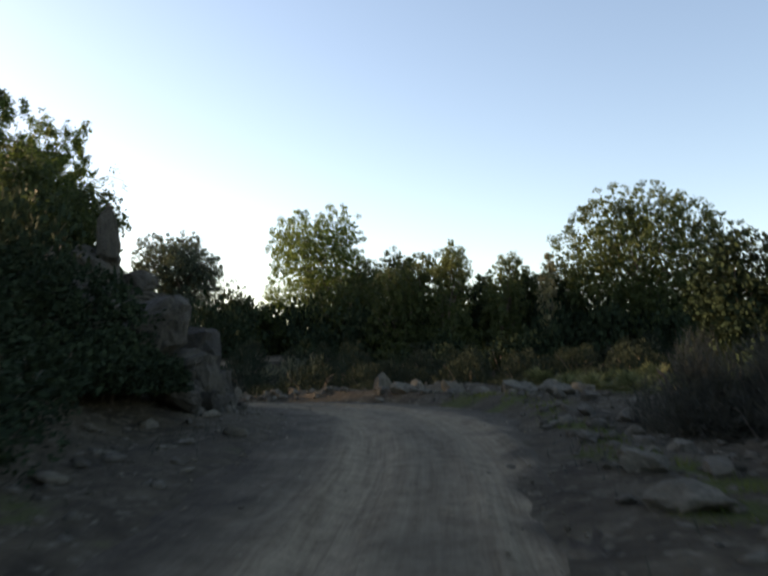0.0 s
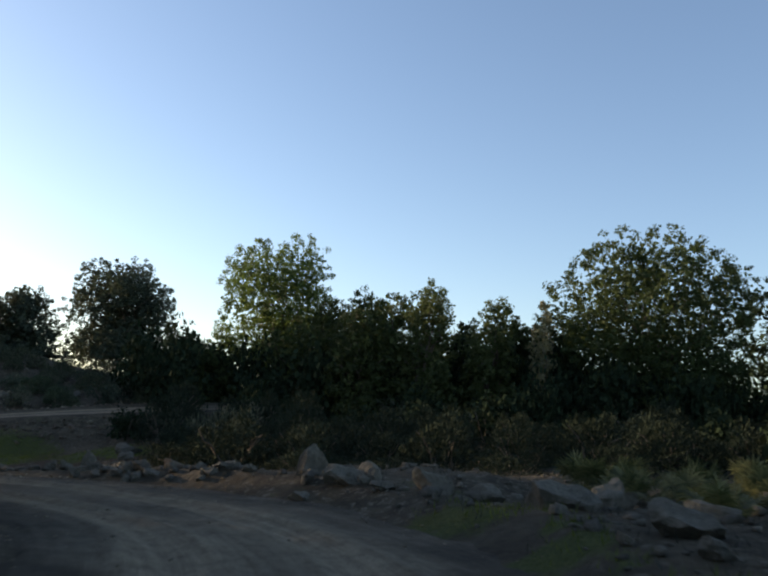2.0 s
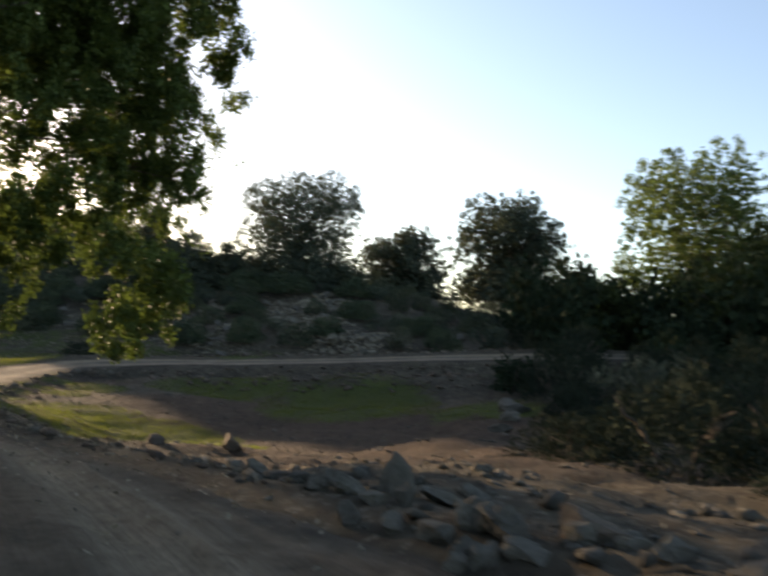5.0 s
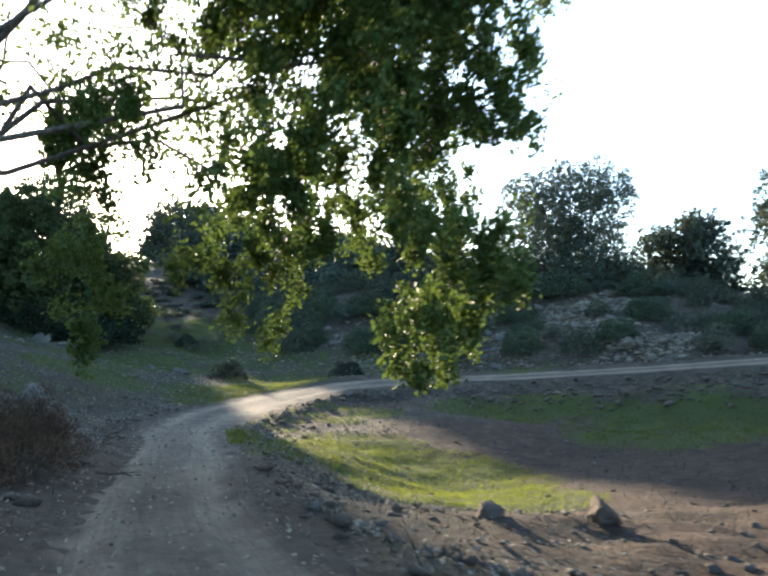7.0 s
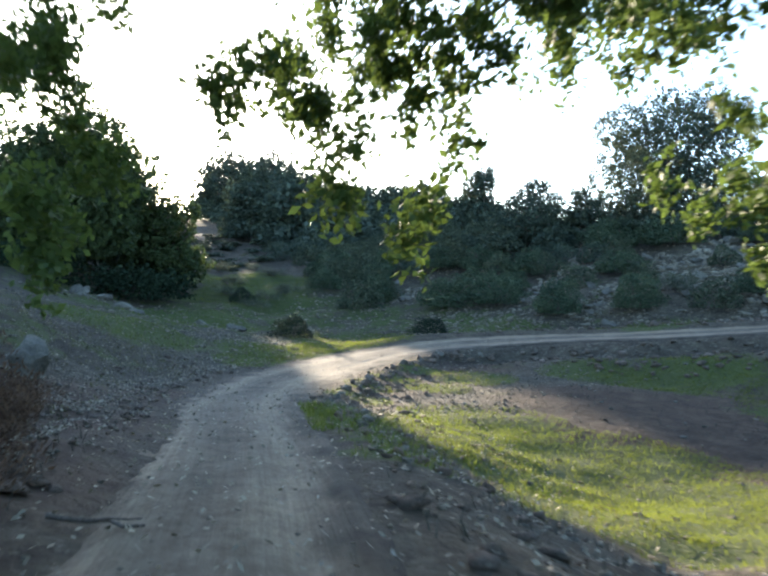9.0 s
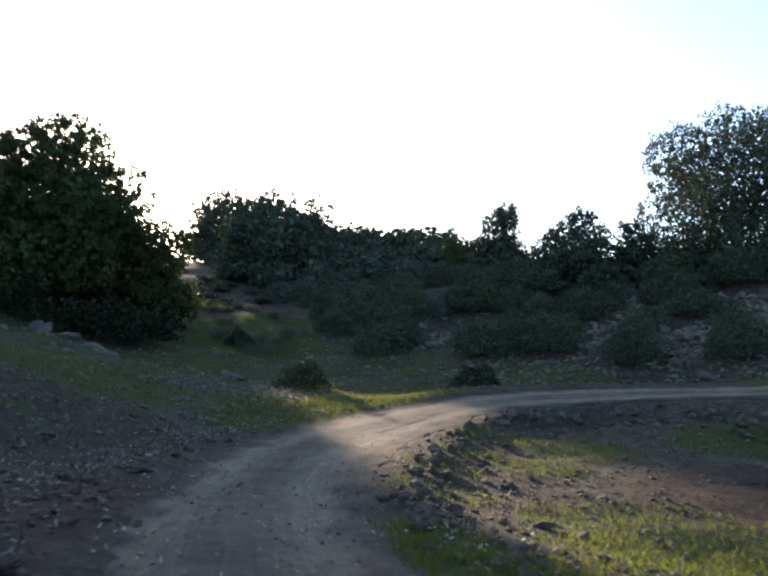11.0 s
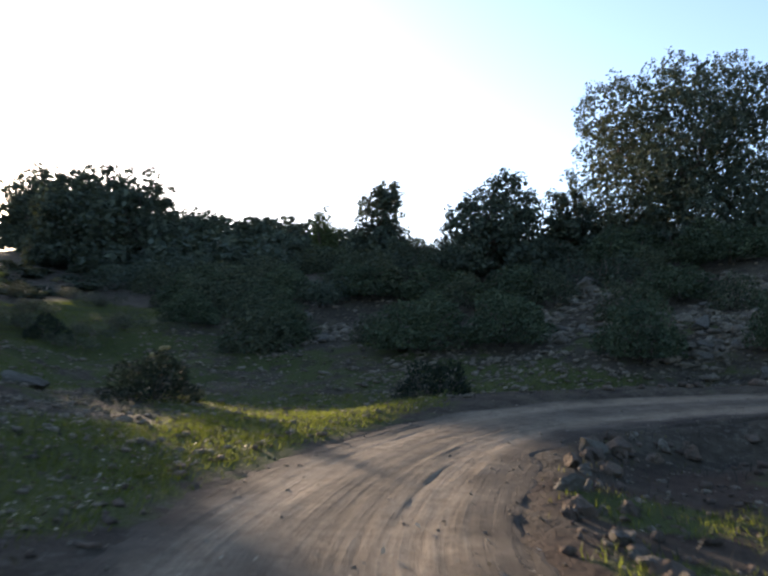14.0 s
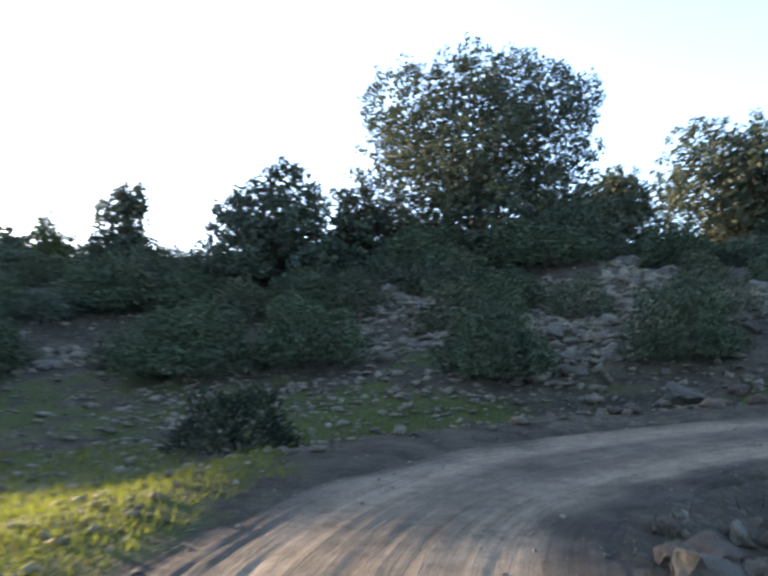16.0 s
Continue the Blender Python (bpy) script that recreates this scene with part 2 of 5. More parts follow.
# ---------------------------------------------------------------- lie of the land
# centre line of the track: x, y, height
TRACK_LINE = np.array([
    (0.0, -60.0, -1.2), (0.0, -30.0, -0.5), (0.0, -12.0, -0.15), (0.08, 0.0, 0.0), (0.35, 5.0, 0.12), (0.62, 9.4, 0.31), (0.45, 13.6, 0.45), (-0.36, 17.2, 0.46),
    (-1.9, 19.8, 0.46), (-4.9, 22.6, 0.36), (-8.3, 24.9, 0.19), (-11.3, 26.8, -0.06), (-15.3, 29.0, -0.43), (-19.3, 31.6, -0.65),
    (-23.4, 34.2, -0.88), (-26.8, 36.4, -1.1), (-30.0, 39.0, -1.33), (-32.6, 41.8, -1.32), (-34.6, 44.8, -1.29), (-36.0, 48.6, -1.05),
    (-36.0, 52.2, -0.72), (-33.9, 55.2, -0.4), (-29.0, 57.0, 0.06), (-23.9, 58.6, 0.6), (-16.2, 60.8, 1.5), (-8.0, 66.0, 2.3), (4.0, 76.0, 2.6)])
# half widths of the track at those places, on its left and on its right
LEFT_HALF = np.array((2, 2, 2.4, 2.5, 2.4, 2.5, 2.3, 2.2, 2.1, 2.0, 1.6, 1.4, 1.2, 1.15, 1.0, 1.2, 1.45, 1.5, 1.55, 1.55, 1.6, 1.6, 1.6, 1.6, 1.6, 1.6, 1.6))
RIGHT_HALF = np.array((2, 2, 1.4, 1.2, 1.2, 1.25, 2.0, 2.7, 3.0, 2.8, 2.1, 1.6, 1.35, 1.4, 1.5, 1.6, 1.75, 1.9, 1.9, 1.75, 1.5, 1.5, 1.6, 1.6, 1.6, 1.6, 1.6))
LAND_X = np.array((-140, -100, -70, -50, -35, -20, -5, 10, 40), float)
LAND_Y = np.array((-20, 5, 20, 35, 50, 58, 66, 80, 100, 140), float)
# unseen hill added past x -100, y 5 to 35, to block sun
LAND = np.array([
    (15.0, 11.0, 8.4, 6.9, 5.6, 2.8, 0.9, 0.4, -1.0),
    (18.0, 14.0, 9.4, 7.1, 5.9, 3.6, 1.5, 0.6, -0.5),
    (19.0, 14.0, 7.4, 3.8, 2.5, 1.8, 1.5, 0.6, 0.0),
    (18.0, 13.0, 5.4, 2.1, 0.2, -1.8, -0.2, 0.6, 0.2),
    (12.5, 8.2, 2.8, -0.8, -1.0, -1.5, -0.1, 0.7, 0.2),
    (11.0, 7.0, 2.9, -0.5, -0.6, 0.5, 0.9, 1.2, 0.4),
    (10.3, 6.3, 3.4, 1.5, 2.0, 2.0, 2.0, 1.6, 0.6),
    (11.4, 8.5, 6.0, 6.5, 6.4, 4.0, 3.0, 1.8, 0.6),
    (15.0, 13.0, 8.4, 7.0, 6.0, 4.6, 3.6, 2.2, 0.6),
    (15.0, 13.5, 10.5, 7.0, 5.0, 3.5, 2.5, 1.5, 0.0)])


def smooth(a, b, v):
    u = np.clip((v - a) / (b - a), 0, 1)
    return u * u * (3 - 2 * u)


def curve_through(knots, table, at):
    """Cubic through the knots, along the last axis but one of the table, with flat ends."""
    slope = np.gradient(table, knots, axis=0)
    slope[0] = slope[-1] = 0
    at = np.clip(at, knots[0], knots[-1])
    k = np.clip(np.searchsorted(knots, at, side="right") - 1, 0, len(knots) - 2)
    h = knots[k + 1] - knots[k]
    u = (at - knots[k]) / h
    return k, h, u, slope


def land(x, y):
    """Height of the open land, without the track."""
    ky, hy, uy, sy = curve_through(LAND_Y, LAND, y)
    kx = np.clip(np.searchsorted(LAND_X, np.clip(x, -140, 40), side="right") - 1, 0, 7)
    ux = np.clip((np.clip(x, -140, 40) - LAND_X[kx]) / (LAND_X[kx + 1] - LAND_X[kx]), 0, 1)
    ux = 0.55 * ux + 0.45 * ux * ux * (3 - 2 * ux)
    z = 0
    for col, w in ((kx, 1 - ux), (kx + 1, ux)):
        a, b, ma, mb = LAND[ky, col], LAND[ky + 1, col], sy[ky, col], sy[ky + 1, col]
        z = z + w * ((2 * uy**3 - 3 * uy**2 + 1) * a + (uy**3 - 2 * uy**2 + uy) * hy * ma + (3 * uy**2 - 2 * uy**3) * b + (uy**3 - uy**2) * hy * mb)
    away = np.maximum(np.maximum(x - 45, -145 - x), np.maximum(y - 145, -40 - y))
    return z - 14 * smooth(0, 500, away)


def spline(points, steps):
    """Catmull-Rom through the points."""
    p = np.vstack([2 * points[0] - points[1], points, 2 * points[-1] - points[-2]])
    out = []
    for a, b, c, d in zip(p, p[1:], p[2:], p[3:]):
        for u in np.arange(steps) / steps:
            out.append(0.5 * (2 * b + (c - a) * u + (2 * a - 5 * b + 4 * c - d) * u**2 + (3 * b - a - 3 * c + d) * u**3))
    return np.array(out + [points[-1]])


LINE = spline(TRACK_LINE, 24)
TANGENT = np.gradient(LINE[:, :2], axis=0)
TANGENT /= np.linalg.norm(TANGENT, axis=1)[:, None]
LENGTH = np.r_[0, np.cumsum(np.hypot(*np.diff(LINE[:, :2], axis=0).T))]


def half_width(v, side):
    """Half the track's width v metres along it, on its right (1) or left (-1)."""
    return np.where(side > 0, np.interp(v, LENGTH[::24], RIGHT_HALF), np.interp(v, LENGTH[::24], LEFT_HALF))


def waves(x, y, size, seed):
    """Smooth cheap noise, about -1 to 1."""
    r = np.random.RandomState(seed)
    z = 0
    for k in range(7):
        a, p = r.rand() * 6.283, r.rand(2) * 6.283
        f = 6.283 / size * (0.6 + 0.9 * r.rand())
        z = z + np.sin((x * np.cos(a) + y * np.sin(a)) * f + p[0] + 1.3 * np.sin((y * np.cos(a) - x * np.sin(a)) * f * 0.7 + p[1]))
    return z / 4


def track_near(x, y):
    """Distance to the track's edge plus 2 m, the track's height there, and the side (1: its right)."""
    x, y = np.ravel(x), np.ravel(y)
    d, z, side = np.empty(len(x)), np.empty(len(x)), np.empty(len(x))
    for i in range(0, len(x), 4000):
        s = slice(i, i + 4000)
        dx, dy = x[s, None] - LINE[None, :, 0], y[s, None] - LINE[None, :, 1]
        k = np.argmin(dx * dx + dy * dy, axis=1)
        r = np.arange(len(k))
        d[s] = np.hypot(dx[r, k], dy[r, k])
        z[s] = LINE[k, 2]
        side[s] = np.sign(dx[r, k] * TANGENT[k, 1] - dy[r, k] * TANGENT[k, 0])
        d[s] += 2.0 - half_width(LENGTH[k], side[s])
    return d, z, side


def height(x, y):
    """Height of the ground; x and y are arrays."""
    x, y = np.atleast_1d(np.asarray(x, float)), np.atleast_1d(np.asarray(y, float))
    d, zr, side = track_near(x, y)
    rough = 0.22 * waves(x, y, 7.0, 3) + 0.10 * waves(x, y, 2.6, 4) + 0.035 * waves(x, y, 0.9, 5)
    rough = rough * (1 - 0.7 * smooth(36, 39, y) * (1 - smooth(54, 58, y)) * smooth(-46, -40, x) * (1 - smooth(-16, -11, x)))
    far = smooth(2.3, 8.0, d)
    z = land(x, y) * far + zr * (1 - far) + rough * smooth(1.9, 4.5, d)
    z = z + (0.10 - 0.07 * smooth(36, 42, y)) * smooth(1.9, 2.4, d) * (1 - smooth(2.6, 4.0, d))
    z = z + 0.2 * (side > 0) * smooth(1.8, 2.6, d) * (1 - smooth(4, 7, d)) * smooth(12, 17, y) * (1 - smooth(24.5, 27, y))
    z = z - (side > 0) * smooth(26, 31, y) * (0.25 + 0.3 * smooth(48, 53, y)) * smooth(2.0, 3.4, d) * (1 - smooth(5, 10, d))
    z = z - 0.11 * d * side * smooth(49, 54, y) * (1 - smooth(2.4, 4.5, d))
    return z - 0.12 * (1 - smooth(1.3, 1.85, d))


def floor_at(x, y):
    return float(height(x, y)[0])


def mesh_from(name, verts, faces, mat, smooth_shade=False):
    me = bpy.data.meshes.new(name)
    verts, faces = np.asarray(verts, np.float32), np.asarray(faces, np.int32)
    k = faces.shape[1]
    me.vertices.add(len(verts))
    me.vertices.foreach_set("co", verts.ravel())
    me.loops.add(faces.size)
    me.loops.foreach_set("vertex_index", faces.ravel())
    me.polygons.add(len(faces))
    me.polygons.foreach_set("loop_start", np.arange(0, faces.size, k, dtype=np.int32))
    me.polygons.foreach_set("loop_total", np.full(len(faces), k, np.int32))
    if smooth_shade:
        me.polygons.foreach_set("use_smooth", np.ones(len(faces), bool))
    me.materials.append(mat)
    me.update(calc_edges=True)
    return me


def grid_faces(nx, ny):
    i = np.arange((ny - 1) * nx).reshape(ny - 1, nx)[:, :-1].ravel()
    return np.stack([i, i + 1, i + nx + 1, i + nx], axis=1)


def axis_steps(a, b, fine, reach):
    steps, out, s = [], list(np.arange(a, b, fine)), fine
    lo, hi = a, out[-1]
    low, high = [], []
    while hi < reach:
        s = min(s * 1.22, 120)
        hi += s
        lo -= s
        high.append(hi)
        low.append(lo)
    return np.array(low[::-1] + out + high)


# green patches: x, y, radius
TURF = [(-21.6, 40.8, 3.9), (-25.3, 42.6, 2.1), (-17.8, 38.6, 2.8), (-19.0, 52.0, 4.0), (-25.4, 52.4, 2.6), (-28.6, 51.6, 1.6), (-12.0, 51.0, 2.5), (-24.6, 37.4, 1.1), (-23.8, 36.3, 0.8), (-25.4, 36.9, 0.7), (-22.0, 35.6, 0.9),
        (-22.0, 36.0, 0.8), (-20.8, 35.0, 0.8), (-19.6, 34.2, 0.7), (-28.4, 41.0, 1.0), (-30.2, 43.0, 0.9), (-31.6, 45.4, 0.8), (-32.6, 47.6, 0.8), (-38.8, 45.2, 1.8), (-39.4, 49.6, 2.2), (-43.0, 53.0, 3.2), (-52.0, 50.0, 3.5), (-39.0, 58.0, 2.6),
        (-48.0, 44.0, 4.0), (-59.0, 58.0, 4.0), (-64.0, 62.0, 3.5), (-66.0, 57.0, 3.0), (1.9, 19.4, 0.9), (-30.5, 60.0, 2.5), (-40.0, 40.0, 2.5), (-30.6, 48.2, 1.4), (-29.6, 45.4, 1.0), (-36.6, 43.4, 1.5), (-38.2, 46.0, 1.9), (-39.0, 49.0, 1.8), (-39.4, 51.8, 1.6)] + [(2.85 + 0.25 * math.sin(1.7 * k), 3.0 + k, 0.36 + 0.12 * math.sin(2.3 * k)) for k in range(17)]
EARTH = [(-14.0, 45.0, 8.0), (-9.0, 36.0, 6.0), (-22.0, 47.0, 5.0), (-29.0, 36.2, 1.5), (-26.0, 47.0, 2.5), (-28.0, 40.8, 1.6), (-30.0, 42.8, 1.6), (-31.6, 45.0, 1.6), (-32.6, 47.6, 1.6), (-32.4, 50.4, 1.6), (-22.0, 29.6, 2.0), (-18.6, 27.6, 2.0), (-24.6, 31.4, 2.2), (-28.4, 33.4, 2.4), (-20.4, 29.4, 2.0)]

MEADOW = [(-53.0, 57.0, 5.5), (-47.5, 58.8, 4.2), (-43.0, 60.0, 3.2), (-39.6, 60.8, 2.4), (-54.0, 51.0, 3.5)]


def spread(x, y, spots):
    v = np.zeros(len(x))
    for sx, sy, r in spots:
        v = np.maximum(v, 1 - smooth(0.55 * r, 1.25 * r, np.hypot(x - sx, y - sy)))
    return v


def build_ground():
    gx, gy = axis_steps(-64, 24, 0.42, 2500), axis_steps(-6, 84, 0.42, 2500)
    x, y = (v.ravel() for v in np.meshgrid(gx, gy))
    me = mesh_from("ground", np.stack([x, y, height(x, y)], axis=1), grid_faces(len(gx), len(gy)), GROUND, True)
    near, _, _ = track_near(x, y)
    soil = spread(x, y, EARTH) * 0.65
    green = np.clip(0.85 * spread(x, y, TURF) + (0.3 * waves(x, y, 4.0, 8) + 0.15 * waves(x, y, 1.3, 10)) * (near < 60), 0, 1)
    valley = smooth(-30, -37, x) * smooth(36, 42, y) * (1 - smooth(62, 70, y))
    bank = smooth(-15, -20, x) * smooth(23, 27, y) * (1 - smooth(36, 41, y))
    valley = np.maximum(valley * np.maximum(smooth(2.5, 6, near), smooth(41, 45, y)), 0.9 * bank * smooth(3, 5.5, near))
    green = np.clip(green + 0.45 * valley * (0.75 + 0.5 * waves(x, y, 6.0, 31)), 0, 1)
    green = np.clip(green + spread(x, y, MEADOW) * (0.26 + 0.42 * waves(x, y, 2.6, 35) + 0.3 * waves(x, y, 0.9, 36)), 0, 1)
    green = green * np.where(x < -30, 0.7 + 0.3 * smooth(2.0, 3.2, near + 0.5 * waves(x, y, 1.5, 33)), 1)
    stony = np.clip(0.75 - 0.35 * valley - 0.35 * bank + 0.5 * waves(x, y, 9.0, 9) - 0.6 * soil, 0, 1)
    for key, value in (("grass", green), ("red_soil", soil), ("stony", stony)):
        me.attributes.new(key, "FLOAT", "POINT").data.foreach_set("value", value.astype(np.float32))
    return tagged(new("ground", me), "dry stony hillside ground with thin grass and leaf litter", "ground", kind="structure")


def track_rise(u, v, y):
    """Height of the track's surface over its centre line: u across, v along, y in the plan."""
    ragged = 2.0 + 0.15 * smooth(20, 40, v) + (0.26 - 0.1 * smooth(34, 42, y)) * waves(v, 0 * v + np.sign(u) * 9, 3.1, 21) + 0.13 * waves(v, 0 * v + np.sign(u) * 5, 0.9, 22)
    share = 2.0 * np.abs(u) / half_width(v, np.sign(u))
    lift = -0.30 * smooth(ragged - 0.28, ragged + 0.25, share)
    depth = 1 - 0.85 * smooth(30, 40, y)
    rut = depth * sum(np.exp(-(((np.abs(u) - c - 0.12 * waves(v, 0 * v + 3 * np.sign(u), 9.0, 23)) / w) ** 2)) * a for c, w, a in ((0.78, 0.24, -0.055), (1.18, 0.10, 0.03), (0.42, 0.12, 0.02)))
    rough = (0.012 * waves(u * 3, v * 0.5, 1.0, 24) + 0.008 * waves(u, v, 0.6, 25)) * (1 - 0.65 * smooth(34, 40, y))
    tread = 0.008 * smooth(31, 38, y) * waves(u + 0.25 * waves(v, 0 * v, 14.0, 28), v * 0.015, 0.13, 27) * (0.6 + 0.4 * waves(u, v, 2.5, 29))
    return lift + rut + rough + tread - 0.11 * u * smooth(49, 54, y)


def build_track():
    across = np.linspace(-2.35, 2.35, 111)
    n, k = len(LINE), len(across)
    u, v = np.meshgrid(across, LENGTH)
    u = u * half_width(v, np.sign(u)) / 2.0
    z = LINE[:, 2][:, None] + track_rise(u, v, LINE[:, 1][:, None] + 0 * u)
    x = LINE[:, 0][:, None] + u * TANGENT[:, 1][:, None]
    y = LINE[:, 1][:, None] - u * TANGENT[:, 0][:, None]
    me = mesh_from("road", np.stack([x.ravel(), y.ravel(), z.ravel()], axis=1), grid_faces(k, n), TRACK, True)
    worn = np.clip(1.1 * np.exp(-(((np.abs(u) - 0.8) / 0.42) ** 2)) + 0.3 * waves(u * 2, v, 4.0, 26) + 0.35 * (1 - smooth(16, 24, LINE[:, 1][:, None] + 0 * u)) * smooth(-1.9, -0.4, u) * (1 - smooth(1.1, 1.9, u)), 0, 1)
    me.attributes.new("worn", "FLOAT", "POINT").data.foreach_set("value", worn.ravel().astype(np.float32))
    share = 2.0 * np.abs(u) / half_width(v, np.sign(u)) + 0.3 * waves(u, v, 1.7, 37)
    me.attributes.new("verge", "FLOAT", "POINT").data.foreach_set("value", smooth(1.0, 1.8, share).ravel().astype(np.float32))
    layer = me.uv_layers.new(name="UVMap")
    index = np.empty(len(me.loops), np.int32)
    me.loops.foreach_get("vertex_index", index)
    layer.data.foreach_set("uv", np.stack([u.ravel()[index], v.ravel()[index]], axis=1).ravel().astype(np.float32))
    return tagged(new("road", me), "rutted pale dirt track with wheel marks bending through the field", "dirt road", kind="structure")


build_ground()
build_track()


# ---------------------------------------------------------------- plants
def part(name, data, parent, label=""):
    ob = new(name, data)
    ob.parent = parent
    return tagged(ob, label) if label else ob


def thing(name, x, y, z, label, category, group="", turn=0.0, size=1.0):
    ob = new(name)
    ob.location, ob.rotation_euler, ob.scale = (x, y, z), (0, 0, turn), (size, size, size)
    return tagged(ob, label, category, group)


def leaf_mesh(name, places, long, wide, mat, rng, up=0.3, aim=None):
    """Small folded leaves at the places, one quad each."""
    n = len(places)
    u = rng.normal(size=(n, 3)) if aim is None else aim + 0.45 * rng.normal(size=(n, 3))
    u /= np.linalg.norm(u, axis=1)[:, None]
    w = rng.normal(size=(n, 3)) + (0, 0, up)
    v = np.cross(u, w)
    v /= np.linalg.norm(v, axis=1)[:, None] + 1e-9
    a = (long * (0.65 + 0.7 * rng.rand(n)))[:, None]
    b = (wide * (0.65 + 0.7 * rng.rand(n)))[:, None]
    fold = np.cross(u, v) * 0.12 * a
    quads = np.stack([places - u * a / 2, places + v * b / 2 + fold, places + u * a / 2, places - v * b / 2 + fold], axis=1)
    return mesh_from(name, quads.reshape(-1, 3), np.arange(4 * n).reshape(-1, 4), mat)


def tube(line, radii, sides=7):
    """Vertices and quads of a tapered tube along the line."""
    line = np.asarray(line, float)
    way = np.gradient(line, axis=0)
    way /= np.linalg.norm(way, axis=1)[:, None]
    ref = np.where(np.abs(way[:, 2:3]) < 0.9, np.array([[0.0, 0.0, 1.0]]), np.array([[1.0, 0.0, 0.0]]))
    p = np.cross(way, ref)
    p /= np.linalg.norm(p, axis=1)[:, None]
    q = np.cross(way, p)
    ang = np.arange(sides) / sides * 2 * np.pi
    ring = line[:, None, :] + np.asarray(radii)[:, None, None] * (np.cos(ang)[None, :, None] * p[:, None, :] + np.sin(ang)[None, :, None] * q[:, None, :])
    verts = ring.reshape(-1, 3)
    faces = []
    for i in range(len(line) - 1):
        for j in range(sides):
            k = (j + 1) % sides
            faces.append((i * sides + j, i * sides + k, (i + 1) * sides + k, (i + 1) * sides + j))
    return verts, faces


def tubes_mesh(name, tubes, mat):
    verts, faces, base = [], [], 0
    for v, f in tubes:
        verts.append(v)
        faces.append(np.array(f) + base)
        base += len(v)
    return mesh_from(name, np.vstack(verts), np.vstack(faces), mat, True)


def bent(a, b, rng, sag=0.0, steps=7, wobble=0.06):
    """A bent line from a to b."""
    a, b = np.asarray(a, float), np.asarray(b, float)
    u = np.linspace(0, 1, steps)[:, None]
    reach = np.linalg.norm(b - a)
    line = a + (b - a) * u + np.sin(np.pi * u) * np.array([0, 0, sag * reach])
    line[1:-1] += rng.normal(size=(steps - 2, 3)) * wobble * reach
    return line


